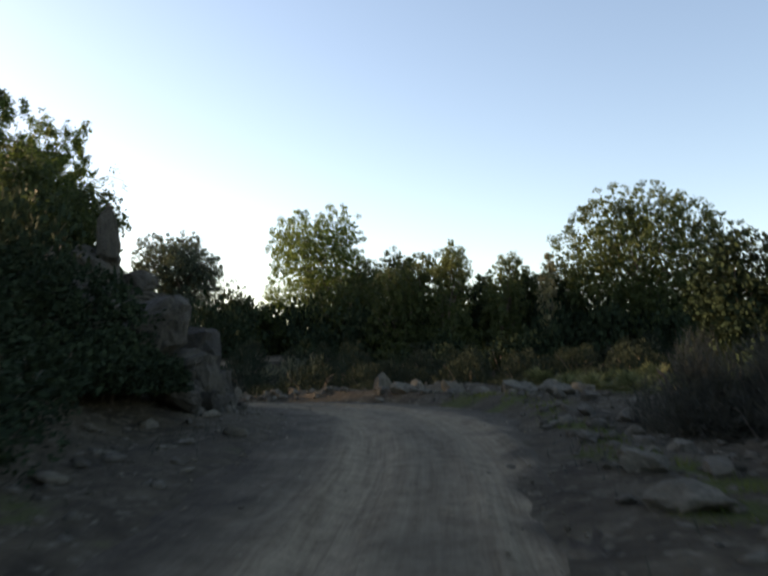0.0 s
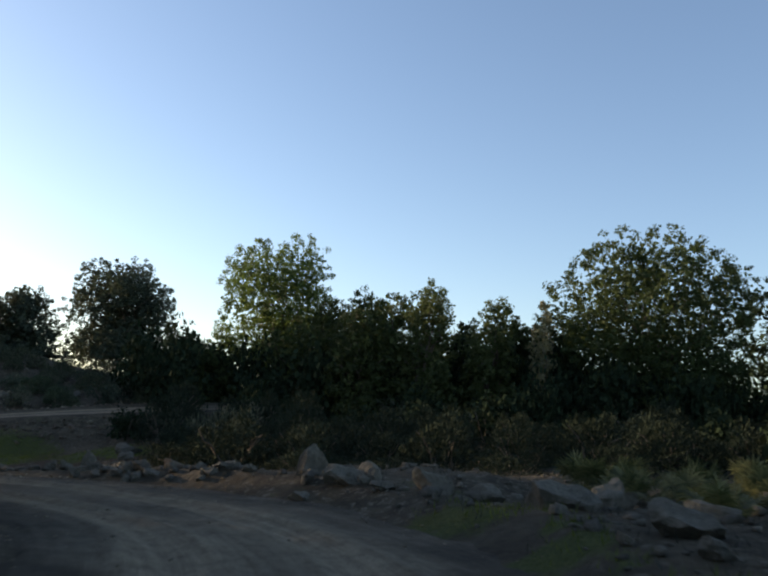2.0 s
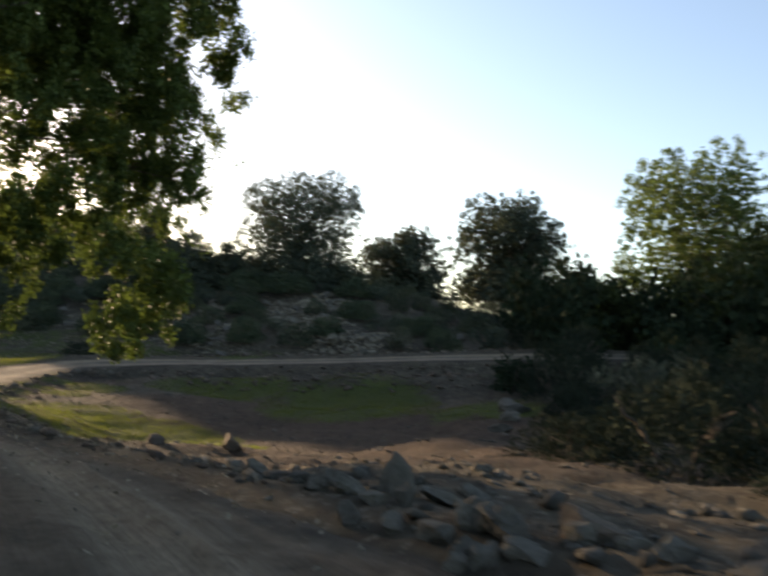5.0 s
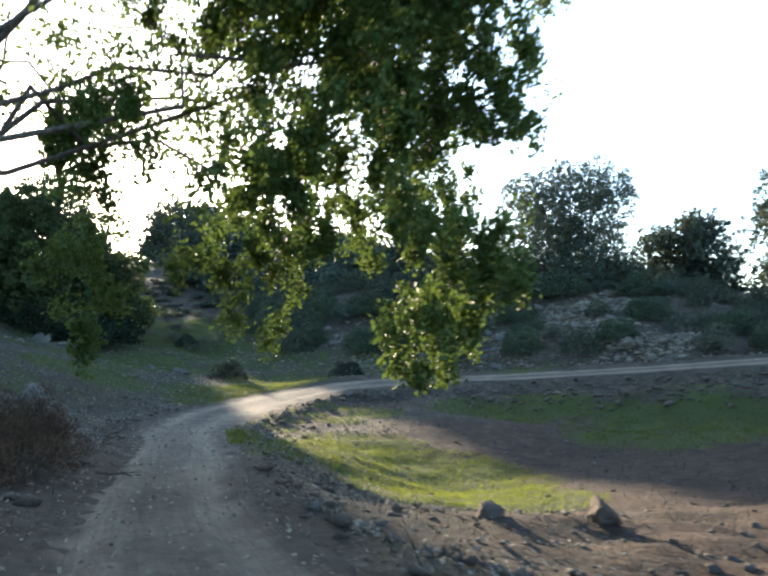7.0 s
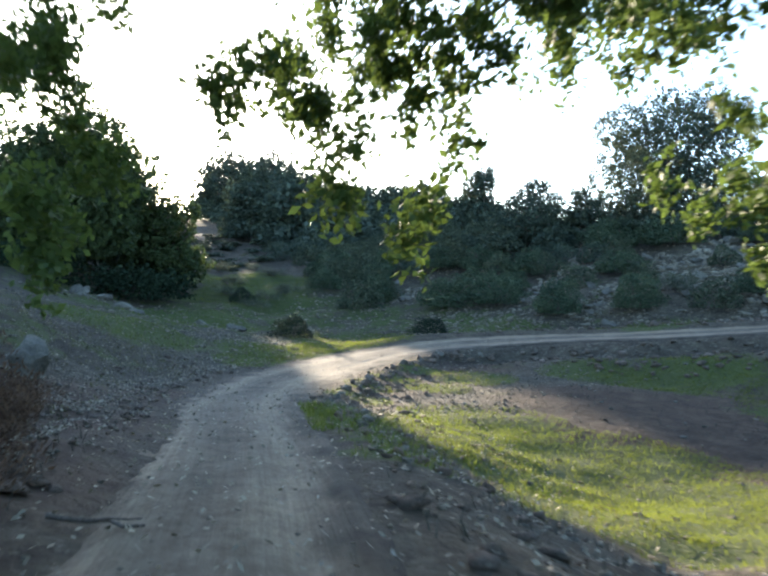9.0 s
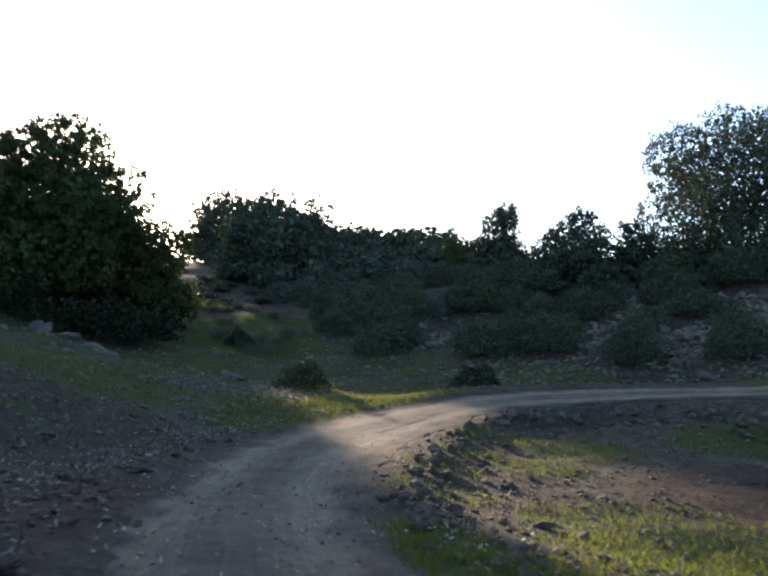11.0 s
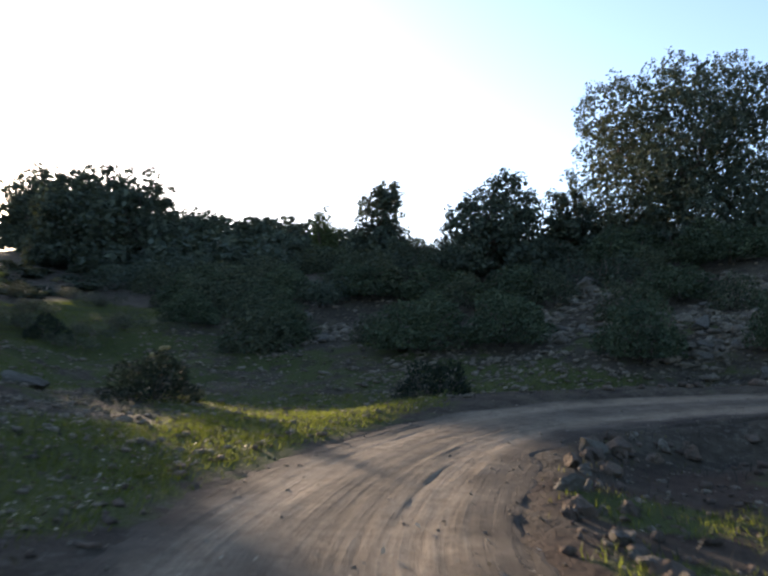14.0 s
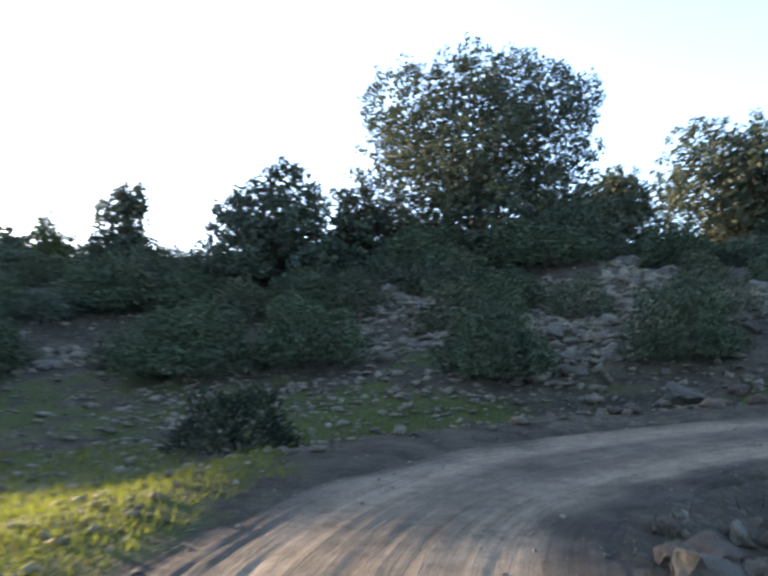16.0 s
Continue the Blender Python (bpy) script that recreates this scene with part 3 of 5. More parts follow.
def build_tree(x, y, top, low, rx, ry, seed, mat, leaves, long, label, group="", lobes=20, lean=(0, 0), trunk_r=0.28, fill=0.55, taper=0.0, category="tree", name="oak_tree", twigs=0.17, skirt=7, inner=0.26):
    """A tree whose crown reaches from low to top, both heights above the sea of the plan."""
    rng = np.random.RandomState(seed)
    z0 = floor_at(x, y) - 0.08
    root = thing(name, x, y, z0, label, category, group)
    h, base = top - z0, low - z0
    mid = (h + base) / 2
    rz = (h - base) / 2
    # lobes of the crown
    centres, sizes = [], []
    for k in range(lobes):
        level, turn = 1 - 2 * (k + 0.5) / lobes, 2.4 * k
        c = np.array((math.sqrt(1 - level**2) * math.cos(turn), math.sqrt(1 - level**2) * math.sin(turn), level)) + 0.22 * rng.normal(size=3)
        c *= (0.56 + 0.2 * rng.rand()) / np.linalg.norm(c)
        narrow = 1 - taper * max(0.0, c[2] + 0.3)
        centres.append((c[0] * rx * narrow + lean[0], c[1] * ry * narrow + lean[1], mid + c[2] * rz))
        sizes.append((0.25 + 0.19 * rng.rand()) * (1 - 0.35 * taper * max(0, c[2])))
    for k in range(skirt):
        a = 6.283 * (k + 0.5 * rng.rand()) / skirt
        centres.append((0.72 * rx * math.cos(a) + lean[0], 0.72 * ry * math.sin(a) + lean[1], base + rz * (0.22 + 0.12 * rng.rand())))
        sizes.append(0.30 + 0.12 * rng.rand())
    lobes += skirt
    centres += [(lean[0], lean[1], mid), (lean[0], lean[1], mid - 0.35 * rz)]
    sizes += [0.55, 0.5]
    lobes += 2
    centres, sizes = np.array(centres), np.array(sizes)
    # trunk and limbs
    fork = np.array((0.25 * lean[0], 0.25 * lean[1], max(0.25 * h, min(base + 0.15 * rz, 0.55 * h))))
    trunk = bent((0, 0, -0.3), fork, rng, wobble=0.03)
    flare = np.linspace(1, 0, 7)
    wood = [tube(trunk, trunk_r * (0.8 + 0.5 * flare**3))]
    for c in centres[: min(lobes, 12)]:
        wood.append(tube(bent(fork, c, rng, 0.05), trunk_r * np.linspace(0.55, 0.07, 7), 5))
    part("trunk", tubes_mesh("trunk", wood, BARK), root, "grey-brown forked trunk and limbs")
    # leaves: rounded tufts over the outer lobes, larger leaves within
    axes = np.array((rx, ry, rz))
    tufts_n, each = max(20, int((1 - inner) * leaves) // 34), 34
    pick = rng.choice(lobes, 7 * tufts_n, p=sizes**2 / np.sum(sizes**2))
    d = rng.normal(size=(7 * tufts_n, 3)) + (0, 0, 0.15)
    d /= np.linalg.norm(d, axis=1)[:, None]
    at = centres[pick] + d * sizes[pick][:, None] * axes * (0.86 + 0.16 * rng.rand(len(d), 1))
    deep = np.min(np.linalg.norm((at[:, None, :] - centres[None]) / axes, axis=2) / sizes[None], axis=1)
    at = at[deep > 0.8 - 0.25 * fill][:tufts_n]
    round_off = rng.normal(size=(len(at), each, 3))
    round_off *= (rng.rand(len(at), each, 1) ** 0.4) / np.linalg.norm(round_off, axis=2)[..., None]
    bulk = (twigs * (1.5 + 1.3 * rng.rand(len(at))))[:, None, None] * (1.0, 1.0, 0.8)
    outer = (at[:, None, :] + round_off * bulk).reshape(-1, 3)
    n = int(inner * leaves)
    pick = rng.choice(lobes, n, p=sizes**3 / np.sum(sizes**3))
    d = rng.normal(size=(n, 3))
    d *= rng.rand(n, 1) ** 0.4 / np.linalg.norm(d, axis=1)[:, None]
    inner = centres[pick] + 0.8 * d * sizes[pick][:, None] * axes
    for axis, half in ((0, rx), (1, ry)):
        lo, hi = np.percentile(outer[:, axis], (0.3, 99.7))
        for points in (outer, inner):
            points[:, axis] = lean[axis] + (points[:, axis] - (lo + hi) / 2) * 2 * half / (hi - lo)
    peak = np.percentile(outer[:, 2], 99.8) - mid
    for points in (outer, inner):
        points[:, 2] = np.where(points[:, 2] > mid, mid + (points[:, 2] - mid) * rz / max(peak, 0.1), points[:, 2])
        points[:, 2] = np.maximum(points[:, 2], 0.25 + 0.3 * rng.rand(len(points)))
    part("crown", leaf_mesh("crown", outer, 0.78 * long, 0.5 * long, mat, rng), root)
    part("crown", leaf_mesh("inner_crown", inner, 1.35 * long, 0.9 * long, mat, rng), root, "dark inner foliage")
    return root


OAKS = "oaks along the track"
# tall oaks on the rise ahead of the first bend
build_tree(-6.4, 77.0, 17.2, 4.6, 6.0, 5.6, 11, LEAF_BRIGHT, 30000, 0.26, "sunlit yellow-green oak with an open upright crown", OAKS, lobes=26, fill=0.45, taper=0.2)
build_tree(0.2, 75.2, 12.7, 2.6, 4.0, 4.0, 12, LEAF_OAK, 22000, 0.28, "dark evergreen oak pressed against a paler one", OAKS, lobes=20, taper=0.2)
build_tree(-26.4, 98.0, 18.6, 6.0, 6.5, 6.2, 13, LEAF_HAZY, 36000, 0.29, "dark broad evergreen oak with a level top", OAKS, lobes=26, inner=0.42)
build_tree(20.8, 62.5, 15.9, 1.8, 8.1, 7.2, 14, LEAF_BROAD, 60000, 0.26, "broad sunlit oak with foliage down to the scrub", OAKS, lobes=36, fill=0.45)
build_tree(4.7, 61.0, 11.2, 1.8, 2.5, 2.6, 15, LEAF_OLIVE, 12000, 0.23, "slim olive-green oak with a ragged top", OAKS, lobes=14, taper=0.4)
build_tree(0.6, 60.8, 9.0, 1.6, 2.8, 2.6, 16, LEAF_OAK, 8000, 0.30, "small dark oak among scrub", OAKS, lobes=12)
build_tree(9.2, 61.6, 10.4, 1.8, 2.4, 2.4, 17, LEAF_OLIVE, 11000, 0.23, "thin olive-green oak with gaps in its crown", OAKS, lobes=13, taper=0.3)
build_tree(12.0, 60.0, 10.2, 1.8, 1.2, 1.2, 18, LEAF_PALE, 2600, 0.24, "pale nearly bare small tree", OAKS, lobes=9, trunk_r=0.14, category="tree", name="bare_tree")
build_tree(-18.2, 99.4, 10.6, 4.0, 3.4, 3.4, 19, LEAF_OAK, 8000, 0.40, "low dark oak on the skyline", OAKS, lobes=14)
# next two oaks wear the darkened shrub leaves, shade put into their colour
build_tree(15.6, 31.4, 7.2, 0.8, 3.4, 3.4, 20, LEAF_SHADED, 15000, 0.24, "dark bushy oak above the dry scrub", OAKS, lobes=20)
build_tree(30.0, 55.0, 8.6, 0.8, 5.0, 5.0, 21, LEAF_SHADED, 10000, 0.36, "dark spreading oak with low branches", OAKS, lobes=16)
# next three oaks: added, hidden behind others, to shade the broad oak
build_tree(2.6, 68.0, 11.4, 2.6, 4.0, 3.6, 23, LEAF_OAK, 9000, 0.36, "dark oak added behind slimmer ones to shade the broad oak", OAKS, lobes=16)
build_tree(10.8, 67.0, 10.4, 2.4, 3.8, 3.6, 24, LEAF_OAK, 9000, 0.36, "dark oak added behind slimmer ones to shade the broad oak", OAKS, lobes=16)
build_tree(-10.6, 71.0, 6.8, 2.4, 2.8, 2.8, 25, LEAF_OAK, 7000, 0.32, "low dark oak below a taller one", OAKS, lobes=12)
build_tree(7.2, 66.0, 9.2, 1.8, 3.6, 3.2, 26, LEAF_OAK, 8000, 0.34, "low dark oak filling a gap in the hedge", OAKS, lobes=14)
build_tree(13.6, 66.0, 9.4, 1.8, 3.2, 3.0, 27, LEAF_OAK, 7000, 0.34, "low dark oak filling a gap in the hedge", OAKS, lobes=12)
build_tree(-3.2, 69.0, 9.6, 2.0, 3.8, 3.4, 28, LEAF_OAK, 8000, 0.34, "low dark oak below a taller one", OAKS, lobes=14)
# at the crag on the inside of the first bend
build_tree(-9.9, 21.6, 7.3, 2.2, 2.5, 2.5, 48, LEAF_OAK, 22000, 0.17, "dense dark oak rising behind the crag", OAKS, lobes=24, trunk_r=0.2, fill=0.6)
build_tree(-6.0, 12.8, 3.5, 0.7, 2.1, 1.6, 49, LEAF_SHADED, 15000, 0.11, "dark leafy bush growing over the flank of the crag", OAKS, lobes=18, trunk_r=0.08, category="bush", name="bush", twigs=0.1)
build_tree(-4.25, 12.4, 1.9, 0.55, 1.2, 1.2, 50, LEAF_SHADED, 10000, 0.10, "dark leafy bush at the foot of the crag", OAKS, lobes=14, trunk_r=0.06, category="bush", name="bush", twigs=0.09)
# the hill beyond the field
build_tree(-40.9, 80.8, 17.1, 5.6, 6.4, 6.0, 31, LEAF_HAZY, 56000, 0.20, "tall dense oak alone on the hilltop", OAKS, lobes=34, fill=0.5, trunk_r=0.34, skirt=12, inner=0.3)
build_tree(-48.4, 74.6, 10.3, 4.8, 3.5, 3.3, 32, LEAF_HAZY, 14000, 0.23, "small dark oak on the rocky slope", OAKS, lobes=18, taper=0.35)
build_tree(-45.6, 77.0, 9.8, 5.6, 2.0, 2.0, 33, LEAF_HAZY, 5000, 0.24, "thin young oak with sky showing through", OAKS, lobes=10)
build_tree(-67.2, 91.0, 15.6, 8.4, 2.8, 2.8, 34, LEAF_HAZY, 8500, 0.30, "small pointed oak on the ridge", OAKS, lobes=14, taper=0.45)
build_tree(-71.2, 88.4, 13.1, 8.2, 2.0, 2.0, 35, LEAF_OLIVE, 4500, 0.26, "sparse small oak on the ridge", OAKS, lobes=8)
build_tree(-35.4, 92.0, 13.8, 5.4, 5.2, 4.4, 37, LEAF_HAZY, 19000, 0.3, "low wide dark oak behind the hilltop", OAKS, lobes=18, inner=0.45)
# the dark oaks that hide the sun
build_tree(-64.2, 47.2, 12.6, 3.0, 6.8, 6.2, 41, LEAF_OAK, 46000, 0.28, "large dark evergreen oak against the low sun", OAKS, lobes=40, fill=0.6)
build_tree(-62.4, 53.0, 7.8, 2.6, 3.0, 3.0, 42, LEAF_OAK, 9000, 0.28, "bushy dark oak beside a larger one", OAKS, lobes=14)
# next two: added out of view behind the large oak to stop the sun
build_tree(-74.0, 40.0, 15.0, 5.0, 6.0, 6.0, 43, LEAF_OAK, 7500, 0.45, "unseen dark oak added further back to block the sun", OAKS, lobes=18)
build_tree(-80.0, 51.0, 14.0, 5.0, 5.5, 5.0, 44, LEAF_OAK, 7500, 0.45, "unseen dark oak added further back to block the sun", OAKS, lobes=18)
build_tree(-89.0, 61.4, 13.8, 6.0, 3.6, 3.0, 45, LEAF_OAK, 10000, 0.36, "dark oak standing at the head of the valley", OAKS, lobes=18)
build_tree(-84.0, 78.6, 15.6, 6.0, 4.2, 4.0, 46, LEAF_HAZY, 9000, 0.4, "dark oak at the near end of the ridge wood", OAKS, lobes=18)
build_tree(-92.5, 79.4, 17.2, 7.0, 4.4, 4.2, 47, LEAF_HAZY, 9000, 0.42, "dark oak at the near end of the ridge wood", OAKS, lobes=18)
# ridge wood
RIDGE = [(-123, 94.0, 23.4, 4.6), (-117.5, 95, 23.2, 5.0), (-113, 98, 23.2, 6.5), (-108, 103.5, 19.6, 6.0), (-105, 107, 18.8, 5.5), (-102, 110.5, 18.8, 5.0), (-98.5, 113.5, 18.8, 5.0), (-93, 116, 17.6, 5.0),
         (-84, 112, 14.6, 4.5), (-107, 92, 17.8, 5.0), (-100, 99, 17.2, 5.0), (-94, 105, 16.6, 5.0), (-88, 100, 13.8, 4.5), (-80, 104, 13.0, 4.0), (-96, 88, 14.6, 4.5), (-86, 92, 12.0, 4.0), (-78, 95, 11.6, 3.6), (-90, 82, 13.0, 4.0), (-120, 94.5, 22.6, 4.0), (-115, 96.5, 22.8, 4.5), (-110.5, 100.5, 21.6, 5.0), (-131, 96, 23.0, 4.0), (-165, 98, 18.5, 7.0), (-172, 108, 19.5, 7.0), (-180, 118, 20.5, 8.0), (-132, 96.8, 26.2, 4.4), (-132, 100.0, 26.6, 4.6), (-132, 103.4, 26.4, 4.6), (-132, 106.8, 26.0, 4.6), (-132, 110.2, 25.4, 4.6), (-132, 113.6, 24.4, 4.6)]
for i, (x, y, top, r) in enumerate(RIDGE):
    build_tree(x, y, top, floor_at(x, y) + 0.4, r, r * 0.9, 60 + i, LEAF_HAZY, 4800, 0.44, "rounded dark oak in the wood on the ridge", "wood on the ridge", lobes=12)


def build_overhanging_oak():
    """The big oak whose limbs hang over the track."""
    rng = np.random.RandomState(77)
    x0, y0 = -17.6, 25.4
    z0 = floor_at(x0, y0) - 0.1
    root = thing("oak_tree", x0, y0, z0, "spreading oak with drooping sunlit branches over the track", "tree", OAKS)
    fork = np.array((0.4, 1.0, 3.6))
    part("trunk", tubes_mesh("trunk", [tube(bent((0, 0, -0.4), fork, rng, wobble=0.02), 0.42 * (0.85 + 0.5 * np.linspace(1, 0, 7) ** 3), 10)], BARK), root, "thick grey-brown trunk")
    # limb ends, from the trunk's foot
    ends = [(2.4, 8.2, 6.4), (-1.2, 9.0, 6.0), (1.6, 6.0, 9.2), (4.6, 5.4, 8.6), (-3.2, 5.0, 6.2), (-2.6, 1.0, 8.2), (0.4, 3.2, 11.6), (3.6, 1.2, 10.2), (-1.0, 6.6, 9.8), (2.8, -2.8, 8.4), (-3.0, -2.6, 8.0), (4.4, 7.6, 5.0), (-0.4, 8.6, 4.2), (-0.5, 12.0, 5.6)]
    twigs, spread_of = [], []
    for e in ends:
        e = np.array(e)
        line = bent(fork, e, rng, 0.10, 9, 0.03)
        wood = [tube(line, np.linspace(0.048, 0.01, 9), 6)]
        for k in range(9):
            a = line[rng.randint(3, 9)]
            b = a + rng.normal(size=3) * (0.8, 0.8, 0.6) + (0, 0, 0.05)
            sub = bent(a, b, rng, 0.05, 5, 0.05)
            wood.append(tube(sub, np.linspace(0.022, 0.007, 5), 4))
            for q in range(8):
                twigs.append(sub[rng.randint(2, 5)] + rng.normal(size=3) * 0.25)
                spread_of.append(0.10)
        for k in range(40):
            twigs.append(line[rng.randint(3, 9)] + rng.normal(size=3) * (0.6, 0.6, 0.45) - (0, 0, 0.15))
            spread_of.append(0.12)
        part("limb", tubes_mesh("limb", wood, BARK), root)
    # masses of foliage: x, y, height, radius, half height
    masses = [(4.7, 6.8, 2.5, 0.65, 0.8), (4.3, 6.8, 1.9, 0.55, 0.6), (3.9, 6.9, 3.2, 0.6, 0.7), (-0.2, 7.1, 2.2, 0.75, 0.95), (-0.1, 7.6, 3.6, 0.8, 1.0), (0.7, 7.4, 4.6, 0.9, 1.2), (1.4, 7.0, 3.2, 0.5, 0.6), (-1.2, 6.3, 3.0, 0.6, 0.8), (-2.2, 7.9, 4.4, 0.9, 1.6), (2.4, 7.4, 4.6, 0.8, 1.0),
              (4.5, 5.6, 2.9, 0.45, 0.5), (4.0, 6.3, 1.6, 0.85, 0.6), (3.3, 7.0, 1.9, 0.8, 0.8), (5.2, 6.0, 2.9, 0.6, 0.9), (2.2, 8.4, 3.0, 0.9, 1.0),
              (-1.9, 4.7, 3.2, 0.5, 0.5), (-2.4, 4.7, 1.6, 0.6, 0.6), (-3.0, 4.9, 2.9, 0.9, 0.8), (-3.6, 5.6, 2.6, 0.8, 0.9), (-2.2, 4.4, 4.9, 0.9, 0.9),
              (3.4, 8.4, 7.0, 1.4, 1.2), (0.6, 9.0, 6.6, 1.3, 1.0), (4.3, 6.6, 9.3, 1.5, 1.6), (3.9, 6.2, 11.0, 1.4, 1.0), (4.5, 6.8, 7.6, 1.3, 1.2),
              (2.5, 7.5, 5.8, 1.3, 1.2), (3.4, 6.8, 6.4, 1.2, 1.2), (1.0, 7.0, 7.4, 1.4, 1.1), (4.3, 7.6, 5.3, 1.0, 1.1), (3.0, 5.5, 7.2, 1.3, 1.0), (1.5, 8.5, 5.6, 1.2, 1.0), (3.2, 7.6, 5.4, 0.9, 0.9),
              (2.6, 8.8, 9.4, 1.5, 1.4), (1.2, 8.4, 11.0, 1.4, 1.1), (-0.6, 8.2, 9.0, 1.5, 1.3),
              (4.2, 5.2, 4.6, 1.2, 1.2), (3.2, 5.4, 5.6, 1.3, 1.2), (2.4, 4.6, 6.6, 1.5, 1.3), (4.4, 4.0, 6.2, 1.3, 1.2), (3.4, 3.0, 7.4, 1.5, 1.3), (1.4, 3.4, 7.8, 1.6, 1.3), (0.2, 5.0, 7.6, 1.5, 1.2), (4.9, 5.0, 7.6, 1.2, 1.2),
              (5.0, 6.4, 6.2, 1.0, 1.1), (2.0, 6.2, 8.6, 1.5, 1.3), (3.6, 4.6, 9.2, 1.6, 1.3), (0.8, 11.2, 2.4, 0.8, 0.9),
              (1.8, 3.0, 4.3, 0.6, 0.6), (-0.6, 3.6, 4.9, 0.6, 0.7), (3.6, 4.2, 3.6, 1.1, 0.8), (2.8, 4.9, 3.5, 0.9, 0.8), (-0.3, 3.9, 4.1, 0.5, 0.45), (-1.5, 4.0, 4.6, 0.5, 0.5), (-1.2, 11.2, 4.9, 0.9, 0.9), (-0.3, 9.5, 3.9, 0.8, 0.8), (-0.6, 12.6, 5.2, 0.9, 0.9), (0.4, 11.0, 5.7, 0.8, 0.9)]
    masses = [(a, b, c - (z0 if c < 4.0 else 0.0), r, hh) for a, b, c, r, hh in masses]
    for k in range(30):
        c = rng.normal(size=3)
        c /= np.linalg.norm(c)
        m = np.array((0.9, 4.2, 8.9)) + c * (4.6, 4.8, 3.4) * (0.55 + 0.35 * rng.rand())
        if m[2] > 7.0:
            masses.append((*m, 1.2 + 0.5 * rng.rand(), 1.0 + 0.3 * rng.rand()))
    for mx, my, mz, r, hh in masses:
        n = int((130 if r < 0.8 else 85 if mz < 7.0 else 72) * r * r * (1.0 + 0.6 * hh))
        d = rng.normal(size=(n, 3))
        d /= np.linalg.norm(d, axis=1)[:, None]
        d = d * rng.rand(n, 1) ** 0.42 * (r, r, hh)
        sprigs = d[: max(4, n // 11)]
        hang = rng.normal(size=(n, 3)) * (0.08, 0.08, 0.15)
        twigs += list(np.array((mx, my, mz)) + sprigs[rng.randint(0, len(sprigs), n)] + hang)
        spread_of += [0.065] * n
    twigs, spread_of = np.array(twigs), np.array(spread_of)
    places = np.repeat(twigs, 13, axis=0) + rng.normal(size=(len(twigs) * 13, 3)) * np.repeat(spread_of, 13)[:, None]
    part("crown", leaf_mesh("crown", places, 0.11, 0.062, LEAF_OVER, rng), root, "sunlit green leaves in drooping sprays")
    return root


build_overhanging_oak()


def shrub_parts(kind, seed):
    """Meshes of a rounded shrub about a metre high: stems and leaves."""
    rng = np.random.RandomState(seed)
    stems = [tube(bent((0, 0, -0.15), (0.55 * math.cos(a), 0.55 * math.sin(a), 0.5 + 0.25 * rng.rand()), rng, 0.08, 5), np.linspace(0.03, 0.008, 5), 4) for a in rng.rand(5) * 6.283]
    lobes = 9
    c = rng.normal(size=(lobes, 3)) * (0.42, 0.42, 0.16) + (0, 0, 0.45)
    size = 0.30 + 0.16 * rng.rand(lobes)
    n = {"brush": 3000, "bramble": 2400, "fine": 1250, "sage": 1000, "hill": 1300, "thicket": 1000, "far": 340}.get(kind, 900)
    pick = rng.randint(0, lobes, n)
    d = rng.normal(size=(n, 3))
    d /= np.linalg.norm(d, axis=1)[:, None]
    p = c[pick] + d * size[pick][:, None] * (rng.rand(n, 1) ** 0.4) * (1.1, 1.1, 0.95)
    p[:, 2] = np.maximum(p[:, 2], 0.03 + 0.12 * rng.rand(n))
    mat = {"green": LEAF_SHADED, "dense": LEAF_BUSH, "round": LEAF_ROUND, "fine": LEAF_SHADED, "thicket": LEAF_SHADED, "broom": LEAF_ROUND, "dome": LEAF_DOME, "far": LEAF_HAZY, "hill": LEAF_HAZY, "sage": LEAF_SAGE, "dry": LEAF_DRY, "brush": LEAF_DRY, "bramble": LEAF_BRAMBLE}[kind]
    aim = None
    long, wide = 0.14, 0.085
    if kind in ("thicket", "far"):
        long, wide = (0.115, 0.07) if kind == "thicket" else (0.21, 0.13)
    elif kind == "hill":
        long, wide = 0.095, 0.055
    elif kind == "fine":
        long, wide = 0.085, 0.048
    elif kind not in ("green", "hill"):
        aim = d + (0, 0, 1.0)
        aim /= np.linalg.norm(aim, axis=1)[:, None]
        long, wide = {"sage": (0.13, 0.035), "brush": (0.2, 0.013), "bramble": (0.1, 0.022)}.get(kind, (0.26, 0.03))
    if kind in ("dense", "round", "broom", "dome"):
        n = {"broom": 2100, "round": 2400, "dome": 5600}.get(kind, 1700)
        d = rng.normal(size=(n, 3))
        d[:, 2] = np.abs(d[:, 2])
        d /= np.linalg.norm(d, axis=1)[:, None]
        bumps = 1 + 0.10 * np.sin(5 * d[:, :1] + seed) + 0.10 * np.sin(6 * d[:, 1:2] + 2 * seed) + 0.06 * np.sin(11 * d[:, 2:] + seed)
        p = d * bumps * (rng.rand(n, 1) ** 0.22) * (0.74, 0.74, 0.88) + (0, 0, 0.04)
        aim, long, wide = None, 0.085, 0.045
        if kind == "dome":
            lump = np.sin(4 * d[:, :1] + 3 * d[:, 2:] + seed) * np.sin(5 * d[:, 1:2] + 2 * seed) + 0.6 * np.sin(9 * d[:, :1] - 7 * d[:, 1:2] + seed) * np.sin(8 * d[:, 2:])
            p = p * (1 + 0.13 * lump)
            long, wide = 0.062, 0.032
        if kind in ("round", "broom"):
            p[:, :2] *= 1.12 - 0.35 * p[:, 2:]
            aim = d + 0.35 * rng.normal(size=(n, 3)) + (0, 0, 0.8)
